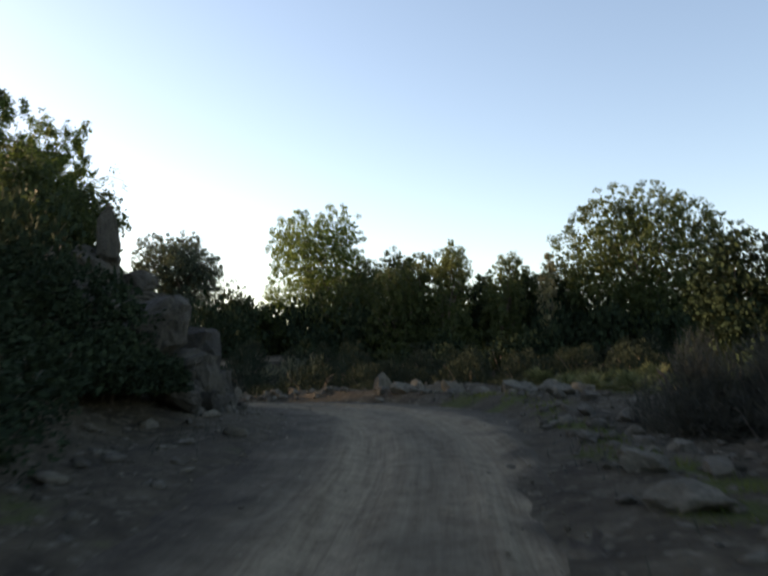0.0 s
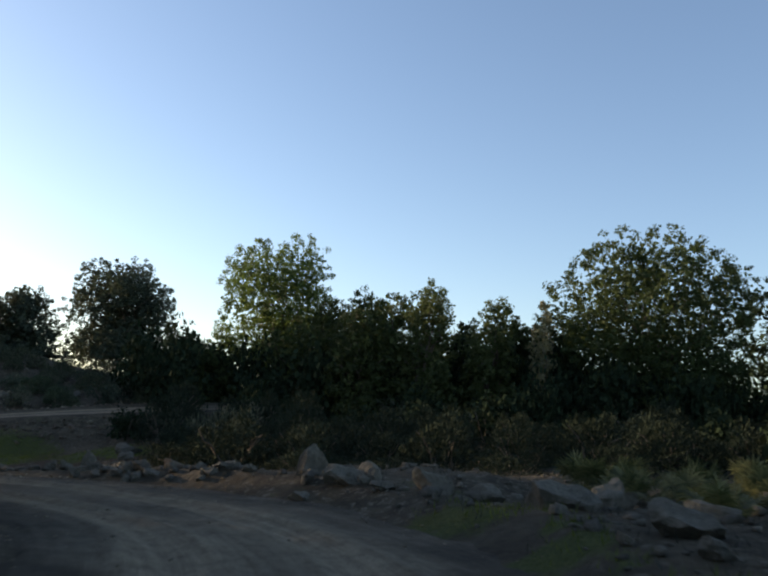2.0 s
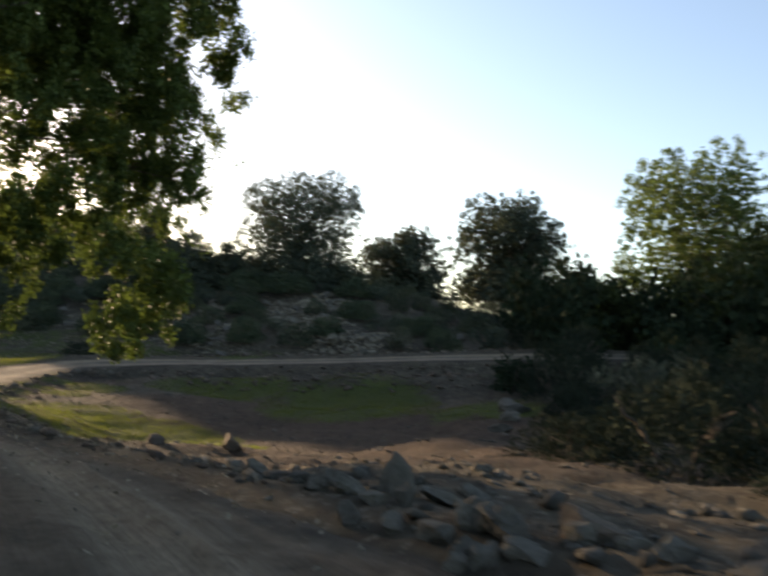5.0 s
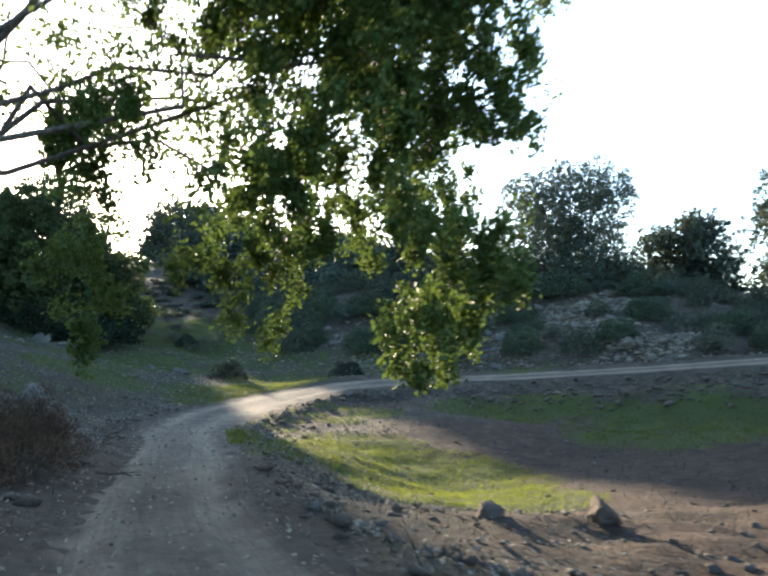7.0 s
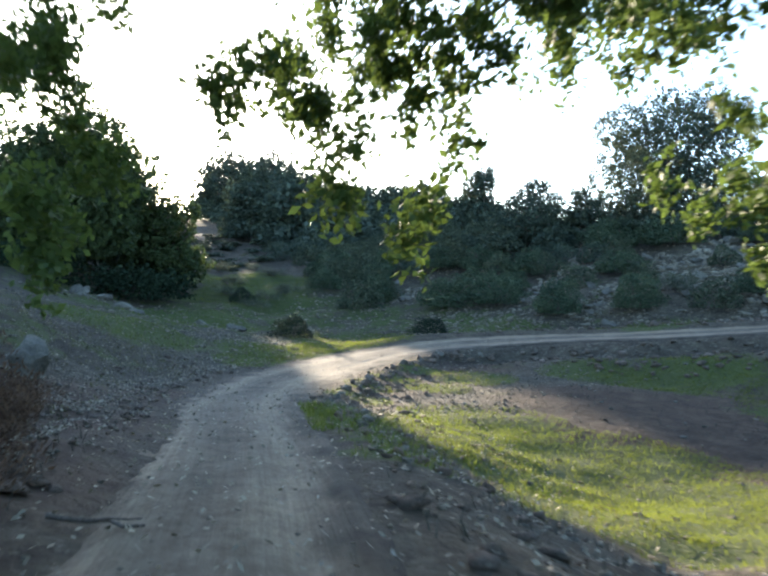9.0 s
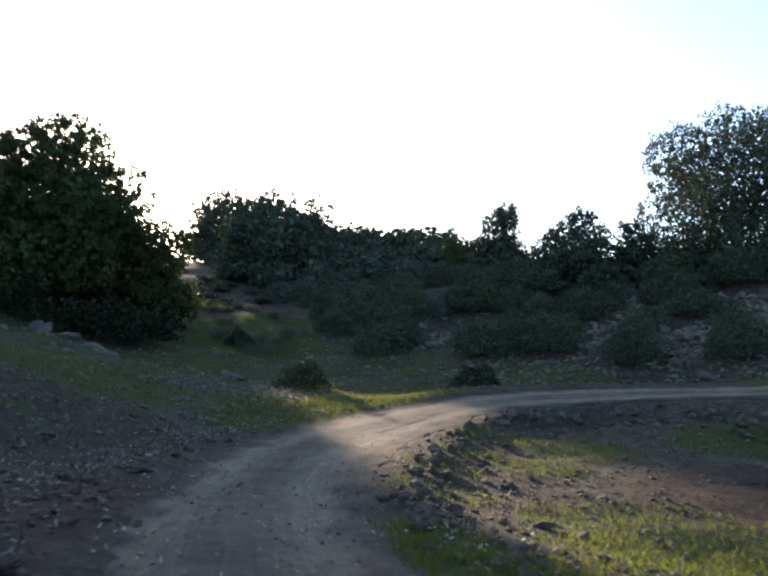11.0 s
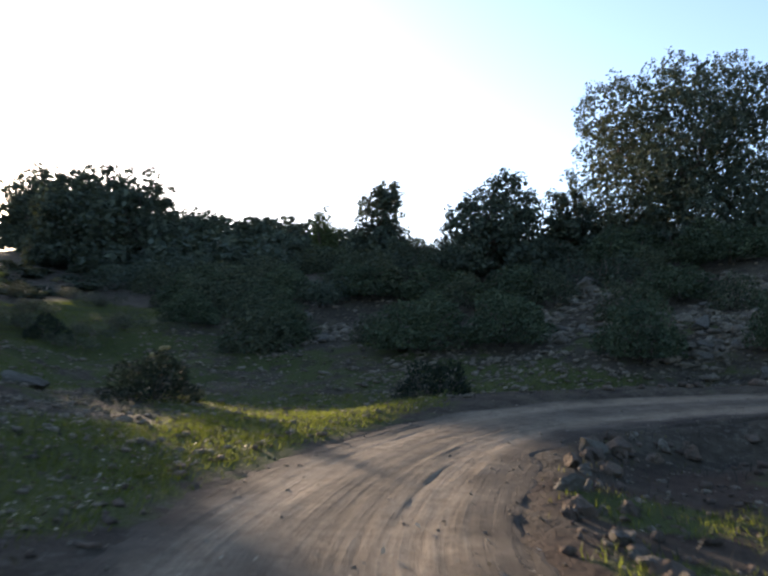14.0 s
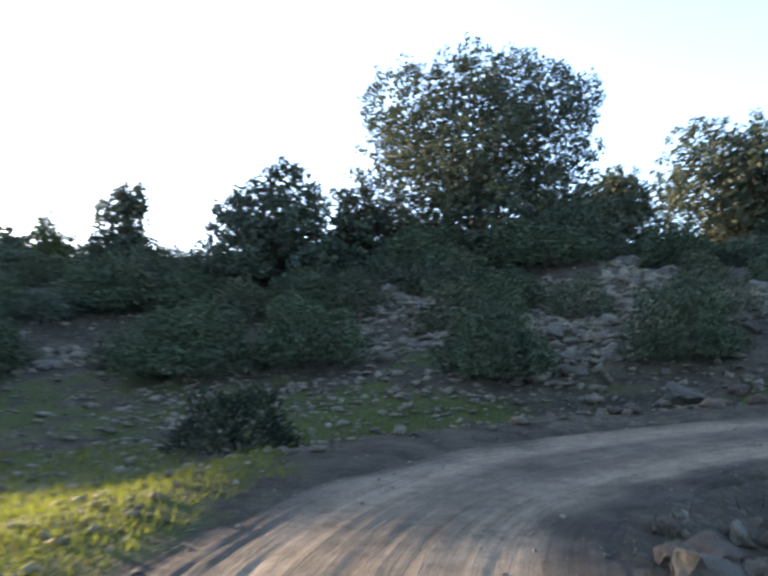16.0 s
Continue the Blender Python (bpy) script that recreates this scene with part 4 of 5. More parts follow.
            aim /= np.linalg.norm(aim, axis=1)[:, None]
            long, wide = (0.11, 0.022)
    return tubes_mesh("stem", stems, BARK), leaf_mesh("foliage", p, long, wide, mat, rng, aim=aim)


SHRUBS = {k: [shrub_parts(k, 100 + 7 * i + len(k)) for i in range(4)] for k in ("green", "sage", "dry", "dense", "fine", "hill", "thicket", "far", "round", "broom", "dome", "brush", "bramble")}
SHRUB_WORDS = {"brush": "dry grey-brown spiky brush on the verge", "bramble": "reddish-brown dry bramble on the bank", "broom": "dark rounded broom bush in the roadside scrub", "thicket": "dark evergreen scrub below the oaks", "far": "grey-green evergreen shrub on the distant slope", "hill": "rounded evergreen shrub on the rocky hillside", "fine": "dark evergreen shrub in the thick scrub", "dense": "dark dense dome-shaped shrub between pale rocks", "green": "dark green rounded evergreen shrub on the stony slope", "sage": "grey-green low shrub among limestone rocks", "dry": "dry brown spiky shrub on the bank"}


def put_shrub(x, y, wide, high, kind, rng, label=""):
    z = floor_at(x, y) - 0.05
    ob = thing("shrub", x, y, z, label or SHRUB_WORDS[kind], "shrub", "scrub on the slopes", rng.rand() * 6.283)
    ob.scale = (wide / 1.5, wide / 1.5, high / 0.95)
    stems, leaves = SHRUBS[kind][rng.randint(4)]
    part("stem", stems, ob)
    part("foliage", leaves, ob)
    return ob


def scatter(rng, x0, x1, y0, y1, count, apart, clear=3.2):
    """Random spots in a box, kept apart and off the track."""
    out = []
    for _ in range(count * 30):
        x, y = rng.uniform(x0, x1), rng.uniform(y0, y1)
        if len(out) < count and track_near(x, y)[0][0] > clear and all((x - a) ** 2 + (y - b) ** 2 > apart**2 for a, b in out):
            out.append((x, y))
    return out


def build_scrub(spots, wide, high, kind, rng, label, sun_gap=36.0):
    """Shrubs too far off to tell apart, joined; the sun's gap in the valley stays open."""
    verts = []
    for x, y in spots:
        if y > 60 and x < -50 and 0.4 * x + 0.917 * y < min(sun_gap, 35.2):
            continue
        if high > 1 and x < -58 and 25.6 < 0.4 * x + 0.917 * y < 32.6:
            continue
        me = SHRUBS[kind][rng.randint(4)][1]
        co = np.empty(3 * len(me.vertices), np.float32)
        me.vertices.foreach_get("co", co)
        co = co.reshape(-1, 4, 3)
        a, k = rng.rand() * 6.283, 0.8 + 0.5 * rng.rand()
        c, s = math.cos(a) * wide * k / 1.5, math.sin(a) * wide * k / 1.5
        out = np.stack([co[..., 0] * c - co[..., 1] * s, co[..., 0] * s + co[..., 1] * c, co[..., 2] * high * k / 0.95], axis=-1)
        verts.append(out + (x, y, floor_at(x, y) - 0.1))
    verts = np.vstack(verts).reshape(-1, 3)
    return tagged(new("scrub", mesh_from("scrub", verts, np.arange(len(verts)).reshape(-1, 4), SHRUBS[kind][0][1].materials[0])), label, "scrub", kind="stuff")


# stony openings on the hill: x, y, radius
SCREE = [(-51.5, 65.6, 1.8), (-41.2, 69.0, 1.9), (-40.2, 65.0, 1.3), (-35.2, 70.5, 2.2), (-35.2, 65.5, 2.2), (-36.0, 63.0, 1.2), (-31.0, 68.0, 2.4), (-26.0, 65.5, 2.6), (-33.5, 73.5, 1.8), (-48.5, 65.6, 1.0)]
# large domed bushes on the hill's face: x, y, width, height
DOMES = [(-45.5, 63.2, 4.2, 2.4), (-42.4, 64.0, 3.6, 2.3), (-53.2, 64.0, 3.9, 2.2), (-37.3, 62.4, 3.0, 2.3), (-33.3, 63.3, 2.8, 2.3), (-53.8, 71.0, 4.3, 2.2), (-50.0, 71.8, 4.5, 2.1), (-45.3, 70.4, 3.8, 2.0), (-42.0, 75.0, 4.5, 2.4), (-37.5, 74.9, 5.0, 2.2),
         (-38.4, 70.2, 3.8, 1.7), (-59.0, 70.8, 4.6, 2.3), (-61.6, 67.0, 4.3, 2.4), (-58.0, 63.2, 3.2, 1.9), (-47.6, 67.4, 3.2, 1.8), (-29.4, 71.6, 3.6, 2.0), (-28.6, 66.0, 2.8, 1.7), (-23.0, 68.6, 3.0, 1.8), (-20.4, 66.4, 2.6, 1.6), (-32.6, 77.0, 4.0, 2.2), (-57.0, 67.4, 3.6, 2.0), (-44.0, 67.0, 2.4, 1.5)]
rng = np.random.RandomState(5)
put_shrub(-44.4, 50.6, 2.1, 1.15, "round", rng, "dark round shrub with a few pale flowers beside the track")
put_shrub(-40.4, 56.1, 2.1, 1.05, "round", rng, "low dark round shrub in the grass")
put_shrub(-58.0, 56.3, 1.8, 1.1, "round", rng, "dark round shrub alone on the valley floor")
for x, y, w, h in DOMES:
    put_shrub(x, y, 0.88 * w, 0.78 * h, "dome", rng, "large dark domed evergreen bush on the rocky hill")
for x, y in scatter(rng, -58, -14, 64.0, 82, 110, 1.9):
    k = 0.65 + 0.5 * rng.rand()
    if any(math.hypot(x - a, y - b) < r for a, b, r in SCREE) or any(math.hypot(x - a, y - b) < 0.5 * w for a, b, w, h in DOMES):
        continue
    put_shrub(x, y, 2.3 * k, 1.5 * k, "dense" if rng.rand() < 0.6 else "hill" if rng.rand() < 0.6 else "sage", rng)
for k in range(9):
    a = k * 0.7
    put_shrub(-40.6 + 4.2 * math.cos(a), 80.6 + 3.0 * math.sin(a), 3.6, 2.2, "hill", rng, "tall dark shrub round the foot of the hilltop oak")
for x, y in scatter(rng, -17, 27, 35.5, 60, 112, 1.8):
    if x > -6.5 - (y - 37) * 0.35:
        k = 0.6 + 0.8 * rng.rand()
        put_shrub(x, y, 2.7 * (0.5 + 0.5 * k), (1.3 + 0.035 * (y - 36)) * k * 1.2, "broom" if y < 50 or rng.rand() < 0.5 else "green" if rng.rand() < 0.7 else "sage", rng)
build_scrub(scatter(rng, -16, 30, 61, 80, 50, 2.4), 4.4, 4.4, "thicket", rng, "dark evergreen scrub below the oaks")
valley = scatter(rng, -84, -52, 61, 90, 70, 2.2)
build_scrub([p for p in valley if p[0] > -72], 2.8, 1.8, "dense", rng, "grey-green scrub at the head of the valley")
build_scrub([p for p in valley if p[0] <= -72], 2.8, 1.9, "hill", rng, "dark scrub at the head of the valley")
build_scrub([(x, y) for x, y in scatter(rng, -124, -70, 62, 92, 110, 2.2) if 0.4 * x + 0.917 * y < (26 if x < -100 else 35)], 2.8, 0.6, "far", rng, "low grey-green scrub on the open slope below the ridge", 0)
build_scrub([(x, y) for x, y in scatter(rng, -114, -74, 58, 75, 60, 2.2) if 0.4 * x + 0.917 * y < 26.3], 3.4, 2.0, "far", rng, "grey-green scrub on the slope behind the large oak", 0)
build_scrub(scatter(rng, 11, 22, 56, 66, 14, 1.8), 3.8, 4.2, "thicket", rng, "dark scrub under a broad oak")
for x, y in scatter(rng, -72, -52, 54, 66, 14, 1.6):
    k = 0.5 + 0.5 * rng.rand()
    put_shrub(x, y, 1.8 * k, 0.9 * k, "sage", rng, "low grey-green shrub on the valley slope")
build_scrub(scatter(rng, -126, -74, 76, 118, 125, 2.8), 5.0, 2.3, "far", rng, "dark scrub under the wood on the ridge")
# scrub ring added to stop sunlight passing under the large oak's crown
build_scrub([(-64 + 5.5 * math.cos(a), 48 + 5 * math.sin(a)) for a in np.arange(16) * 0.4], 2.8, 1.7, "thicket", rng, "dark scrub added at the foot of the large oak to block sun")
for x, y in scatter(rng, 4.5, 10, 4, 13.2, 30, 0.85, 3.9):
    put_shrub(x, y, 1.3 + 0.7 * rng.rand(), 0.8 + 0.8 * rng.rand(), "brush", rng)
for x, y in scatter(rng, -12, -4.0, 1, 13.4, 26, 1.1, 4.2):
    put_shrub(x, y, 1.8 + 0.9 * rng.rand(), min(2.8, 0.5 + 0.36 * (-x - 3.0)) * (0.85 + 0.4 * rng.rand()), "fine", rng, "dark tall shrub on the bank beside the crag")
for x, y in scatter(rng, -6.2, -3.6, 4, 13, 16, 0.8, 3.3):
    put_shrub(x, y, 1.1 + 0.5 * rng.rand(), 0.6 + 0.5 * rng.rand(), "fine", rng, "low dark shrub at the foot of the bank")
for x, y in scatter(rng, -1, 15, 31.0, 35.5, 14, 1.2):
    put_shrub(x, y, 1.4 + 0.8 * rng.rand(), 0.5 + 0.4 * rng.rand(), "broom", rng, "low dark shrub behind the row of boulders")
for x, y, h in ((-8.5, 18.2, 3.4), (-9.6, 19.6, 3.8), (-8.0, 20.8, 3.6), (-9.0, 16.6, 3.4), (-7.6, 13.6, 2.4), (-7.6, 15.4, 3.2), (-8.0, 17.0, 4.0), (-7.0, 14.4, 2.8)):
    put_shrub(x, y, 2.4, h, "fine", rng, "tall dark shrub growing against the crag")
for x, y in scatter(rng, -15, -6, 15, 22, 14, 1.4):
    put_shrub(x, y, 1.8 + 0.8 * rng.rand(), 1.4 + 0.9 * rng.rand(), "green", rng)
for x, y in scatter(rng, -26, -12, 22, 31, 26, 1.3):
    if y > 20.5 - 0.5 * (x + 12):
        continue
    put_shrub(x, y, 1.0 + 0.6 * rng.rand(), 0.5 + 0.4 * rng.rand(), "dry", rng)


for x, y, w, h in ((-19.8, 29.4, 1.0, 0.7), (-21.2, 30.2, 1.2, 0.9), (-22.8, 30.8, 1.1, 0.8), (-18.3, 28.6, 1.1, 0.7), (-24.4, 31.2, 1.0, 0.6), (-20.6, 29.0, 1.3, 1.0), (-22.4, 29.8, 1.4, 1.1), (-25.8, 32.0, 0.9, 0.5)):
    put_shrub(x, y, w, h, "bramble", rng)


def build_fan_palm(x, y, size, seed):
    """A low palm without a trunk: stalks that each carry a fan of pointed leaflets."""
    rng = np.random.RandomState(seed)
    ob = thing("fan_palm", x, y, floor_at(x, y) - 0.03, "low dwarf fan palm with pale leaflet tips among rocks", "palm", "dwarf fan palms", 0, size)
    for k in range(16):
        a, lean = rng.rand() * 6.283, 0.25 + 0.75 * rng.rand()
        way = np.array((math.cos(a) * lean, math.sin(a) * lean, 1.25 - lean))
        way /= np.linalg.norm(way)
        side = np.array((-math.sin(a), math.cos(a), 0))
        hub = way * (0.3 + 0.25 * rng.rand())
        verts, faces = [-side * 0.008, side * 0.008, hub + side * 0.006, hub - side * 0.006], [(0, 1, 2, 3)]
        dip = np.array((0, 0, -1.0))
        for g in np.linspace(-1.9, 1.9, 13):
            out = way * math.cos(g) + side * math.sin(g)
            flat = side * math.cos(g) - way * math.sin(g)
            far = 0.34 * (1 - 0.12 * abs(g)) * (0.85 + 0.3 * rng.rand())
            b = len(verts)
            verts += [hub - flat * 0.004, hub + flat * 0.004, hub + out * far * 0.55 + flat * 0.018, hub + out * far + dip * 0.05, hub + out * far * 0.55 - flat * 0.018]
            faces += [(b, b + 1, b + 2, b + 4), (b + 4, b + 2, b + 3, b + 3)]
        quads = [f for f in faces if len(set(f)) == 4]
        tips = [f[:3] for f in faces if len(set(f)) == 3]
        me = bpy.data.meshes.new("frond")
        me.from_pydata([tuple(v) for v in verts], [], quads + tips)
        me.materials.append(LEAF_PALM)
        part("frond", me, ob)


for i, (x, y, k) in enumerate(((5.6, 24.6, 1.2), (6.7, 24.0, 1.1), (6.2, 22.4, 1.1), (7.4, 22.8, 1.1), (5.2, 20.6, 1.0), (6.6, 19.6, 1.1), (4.7, 23.4, 1.0), (5.4, 17.4, 1.0), (6.4, 15.2, 1.2), (7.6, 16.8, 1.2), (7.8, 14.2, 1.3), (5.4, 13.6, 0.9), (8.6, 18.6, 1.3), (7.2, 20.8, 1.2), (9.2, 21.6, 1.3), (8.2, 24.6, 1.2), (4.9, 16.2, 0.8), (5.0, 19.0, 0.9), (4.35, 22.7, 1.15), (5.1, 22.3, 1.0))):
    build_fan_palm(x, y, k, 300 + i)


# ---------------------------------------------------------------- stones
def rock_mesh(seed, detail, mat, flat=0.75, slab=False, rugged=1.3):
    """An angular stone about one metre across."""
    rng = np.random.RandomState(seed)
    bm = bmesh.new()
    bmesh.ops.create_icosphere(bm, subdivisions=detail, radius=0.5)
    planes = []
    for _ in range(13):
        d = rng.normal(size=3)
        d /= np.linalg.norm(d)
        planes.append((Vector(d), 0.22 + 0.14 * rng.rand()))
    if slab:
        planes += [(Vector((0, 0.1, 0.99)), 0.22), (Vector((1, 0, 0.05)), 0.38), (Vector((0, -1, 0)), 0.33)]
    shift = Vector(rng.rand(3) * 50)
    for v in bm.verts:
        for d, far in planes:
            over = v.co.dot(d) - far
            if over > 0:
                v.co -= d * over
        v.co *= 1.25 + rugged * 0.12 * noise.noise(v.co * 3.2 + shift) + rugged * 0.10 * noise.noise(v.co * 9 + shift)
        v.co.z *= flat * 1.25
    me = bpy.data.meshes.new("rock")
    bm.to_mesh(me)
    bm.free()
    me.materials.append(mat)
    return me


ROCKS = [rock_mesh(500 + i, 3, LIMESTONE, 0.6 + 0.08 * (i % 5), i % 3 == 0, 2.3) for i in range(8)]
CHIPS = [rock_mesh(520 + i, 3, LIMESTONE if i % 3 == 0 else RUDDY_STONE, 0.7 + 0.08 * (i % 4), rugged=2.6) for i in range(8)]
RUDDY = [rock_mesh(540 + i, 3, RUDDY_STONE, 0.6 + 0.08 * (i % 4), i % 2 == 0) for i in range(4)]
POINTED = rock_mesh(571, 3, LIMESTONE, 0.9, rugged=2.5)
for v in POINTED.vertices:
    k = 1.0 - 0.45 * max(0.0, v.co.z + 0.1)
    v.co.x = v.co.x * k + 0.22 * v.co.z
    v.co.y *= k
rock_words = "angular pale limestone rock lying beside the track"


def put_rock(x, y, sx, sy, sz, rng, label="", meshes=None, sink=0.18, name="rock", group="limestone rocks by the track"):
    meshes = meshes or ROCKS
    ob = new(name, meshes[rng.randint(len(meshes))])
    z = floor_at(x, y)
    ob.scale = (sx, sy, sz)
    ob.location = (x, y, z + sz * (0.36 - sink))
    ob.rotation_euler = (rng.normal() * 0.15, rng.normal() * 0.15, rng.rand() * 6.283)
    return tagged(ob, label or rock_words, "rock", group)


rng = np.random.RandomState(9)
# the row of boulders on the outside of the first bend
# place, width, height
BOULDERS = ((-0.12, 23.6, 0.74, 0.84, "pointed pale boulder on the outside of the bend"), (0.45, 22.55, 0.8, 0.42, "low wide boulder beside a pointed one"), (0.9, 22.5, 0.45, 0.52, ""), (-1.75, 24.6, 0.52, 0.3, "flat limestone slab beside the track"),
            (1.85, 21.6, 0.64, 0.52, ""), (2.55, 21.4, 0.72, 0.44, ""), (3.25, 19.7, 0.82, 0.58, "broad pale boulder in the roadside row"), (4.0, 20.0, 0.62, 0.52, ""), (4.4, 21.6, 0.5, 0.5, ""), (3.7, 17.0, 0.76, 0.5, ""), (1.05, 21.7, 0.4, 0.26, ""), (-0.25, 22.2, 0.36, 0.22, ""),
            (-5.0, 26.8, 0.44, 0.7, "upright grey boulder at the field's edge"), (-4.6, 27.0, 0.48, 0.26, "flat slab leaning on an upright boulder"), (-3.5, 25.4, 0.4, 0.32, ""), (-3.9, 25.9, 0.28, 0.26, ""), (-3.7, 25.1, 0.26, 0.26, ""), (-3.65, 24.9, 0.22, 0.2, ""), (-2.6, 25.3, 0.26, 0.2, ""),
            (-2.3, 25.1, 0.3, 0.22, ""), (-1.8, 25.4, 0.38, 0.3, ""), (-5.4, 26.5, 0.36, 0.32, ""), (-5.75, 26.6, 0.26, 0.28, ""), (-7.8, 28.0, 0.36, 0.3, ""), (-7.1, 27.5, 0.32, 0.26, ""), (-6.3, 27.1, 0.36, 0.22, ""), (-3.3, 26.7, 0.3, 0.22, ""), (-4.6, 27.8, 0.5, 0.24, ""), (-9.2, 29.2, 0.34, 0.24, ""),
            (2.55, 7.8, 0.46, 0.4, "pale broken rock on the grassy verge"), (2.35, 6.3, 0.78, 0.36, "long pale rock on the grassy verge"), (3.2, 7.6, 0.42, 0.3, ""), (2.6, 10.0, 0.3, 0.22, ""), (3.1, 5.4, 0.42, 0.24, ""), (3.4, 13.4, 0.42, 0.3, ""), (3.9, 13.0, 0.3, 0.24, ""), (3.6, 11.4, 0.38, 0.28, ""), (3.2, 11.9, 0.26, 0.2, ""), (3.5, 9.4, 0.36, 0.26, ""), (3.0, 8.9, 0.24, 0.18, ""), (3.9, 15.2, 0.45, 0.35, ""), (3.5, 15.8, 0.3, 0.22, ""), (4.5, 18.2, 0.6, 0.45, ""))
for x, y, w, h, words in BOULDERS:
    tall = words.startswith(("pointed", "upright"))
    put_rock(x, y, 0.95 * w, 0.88 * w, (0.95 if tall else 1.05) * h, rng, words, [POINTED] if tall else None)
# ruddy stone chosen so that the sun on this rock is in its colour
put_rock(-2.95, 25.6, 0.58, 0.46, 0.36, rng, "limestone rock at the track's edge with orange sunlight in its colour", RUDDY)
for _ in range(24):
    x = rng.uniform(-5, 5)
    put_rock(x, 23.1 + (0.62 * -x if x < 0 else -0.75 * x) + rng.normal() * 0.4, *(rng.uniform(0.16, 0.34, 3)), rng, "small pale limestone rock in the roadside row")
# single rocks on the field and bank
# the first two hold the low sun's pinkish light in their ruddy colour
put_rock(-13.07, 32.6, 0.46, 0.36, 0.34, rng, "lone reddish rock in the grass", RUDDY)
put_rock(-12.3, 34.1, 0.5, 0.42, 0.48, rng, "lone pale reddish rock in the grass", RUDDY)
put_rock(-30.0, 33.6, 1.0, 0.8, 1.2, rng, "upright rough grey rock on the rubble bank", CHIPS[:1])
# stony lip on the inside of the second bend
for u in np.linspace(0, 1, 92):
    i = int(np.interp(u, (0, 1), (13.2 * 24, 20.5 * 24)))
    off = float(half_width(LENGTH[i], 1)) + 0.25 + 0.75 * rng.rand()
    x, y = LINE[i, 0] + off * TANGENT[i, 1], LINE[i, 1] - off * TANGENT[i, 0]
    k = 0.09 + (0.1 + 0.18 * u) * rng.rand() ** 1.8
    put_rock(x, y, k * 1.3, k, k, rng, "rough reddish-grey stone on the lip of the track", CHIPS, 0.24)
# rocks showing through the scrub of the hill
for x, y in scatter(rng, -56, -16, 61, 79, 36, 0.9):
    k = rng.uniform(0.3, 0.9)
    put_rock(x, y, k * 1.2, k, k * 0.9, rng, "pale limestone rock among hillside shrubs", group="limestone rocks on the hill")
for a, b, r in SCREE:
    for _ in range(int(4 * r)):
        k = rng.uniform(0.25, 0.62)
        put_rock(a + r * rng.uniform(-0.8, 0.8), b + r * rng.uniform(-0.8, 0.8), k * 1.2, k, k * 0.9, rng, "pale limestone block in a stony opening of the scrub", group="limestone rocks on the hill")
for x, y in scatter(rng, -14, 14, 44, 58, 20, 1.5):
    k = rng.uniform(0.5, 1.3)
    put_rock(x, y, k * 1.2, k, k * 0.9, rng, "pale limestone rock in the scrub", group="limestone rocks on the hill")
for u in np.linspace(0, 1, 9):
    put_rock(-56 + 9 * u, 44 + 4.5 * u + 0.4 * rng.normal(), 1.3, 0.8, 0.7, rng, "dark stone in a low ledge across the grass", group="low stone ledge")


def block_mesh(seed):
    """A broken block of bedded limestone with sharp edges, one metre across."""
    rng = np.random.RandomState(seed)
    p = rng.uniform(-1, 1, (34, 3))
    p *= 0.5 * (0.86 + 0.2 * rng.rand(34, 1)) / (np.abs(p) ** 7).sum(axis=1, keepdims=True) ** (1 / 7)
    bm = bmesh.new()
    for q in p:
        bm.verts.new(q)
    hull = bmesh.ops.convex_hull(bm, input=bm.verts[:])
    bmesh.ops.delete(bm, geom=[g for g in hull["geom_interior"] if isinstance(g, bmesh.types.BMVert)], context="VERTS")
    bmesh.ops.subdivide_edges(bm, edges=bm.edges[:], cuts=3, use_grid_fill=True)
    shift = Vector(rng.rand(3) * 50)
    for v in bm.verts:
        bed = v.co.z * 4.2 + 0.7 * noise.noise(v.co * 1.4 + shift)
        groove = max(0.0, abs((bed % 1.0) - 0.5) - 0.34) / 0.16
        out = 1 - 0.13 * groove + 0.10 * noise.noise(Vector((v.co.x * 7, v.co.y * 7, math.floor(bed) * 3.1)) + shift) + 0.07 * noise.noise(v.co * 13 + shift)
        v.co.x *= out
        v.co.y *= out
        v.co.z += 0.05 * noise.noise(v.co * 5 - shift)
    me = bpy.data.meshes.new("block")
    bm.to_mesh(me)
    bm.free()
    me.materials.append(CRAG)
    return me


BLOCKS = [block_mesh(600 + i) for i in range(8)]


SPIRE = block_mesh(611)
for v in SPIRE.vertices:
    up = v.co.z + 0.5
    v.co.x = v.co.x * (1.05 - 0.5 * up) + 0.10 * up
    v.co.y *= 1.05 - 0.4 * up
    v.co.z += 0.16 * v.co.x


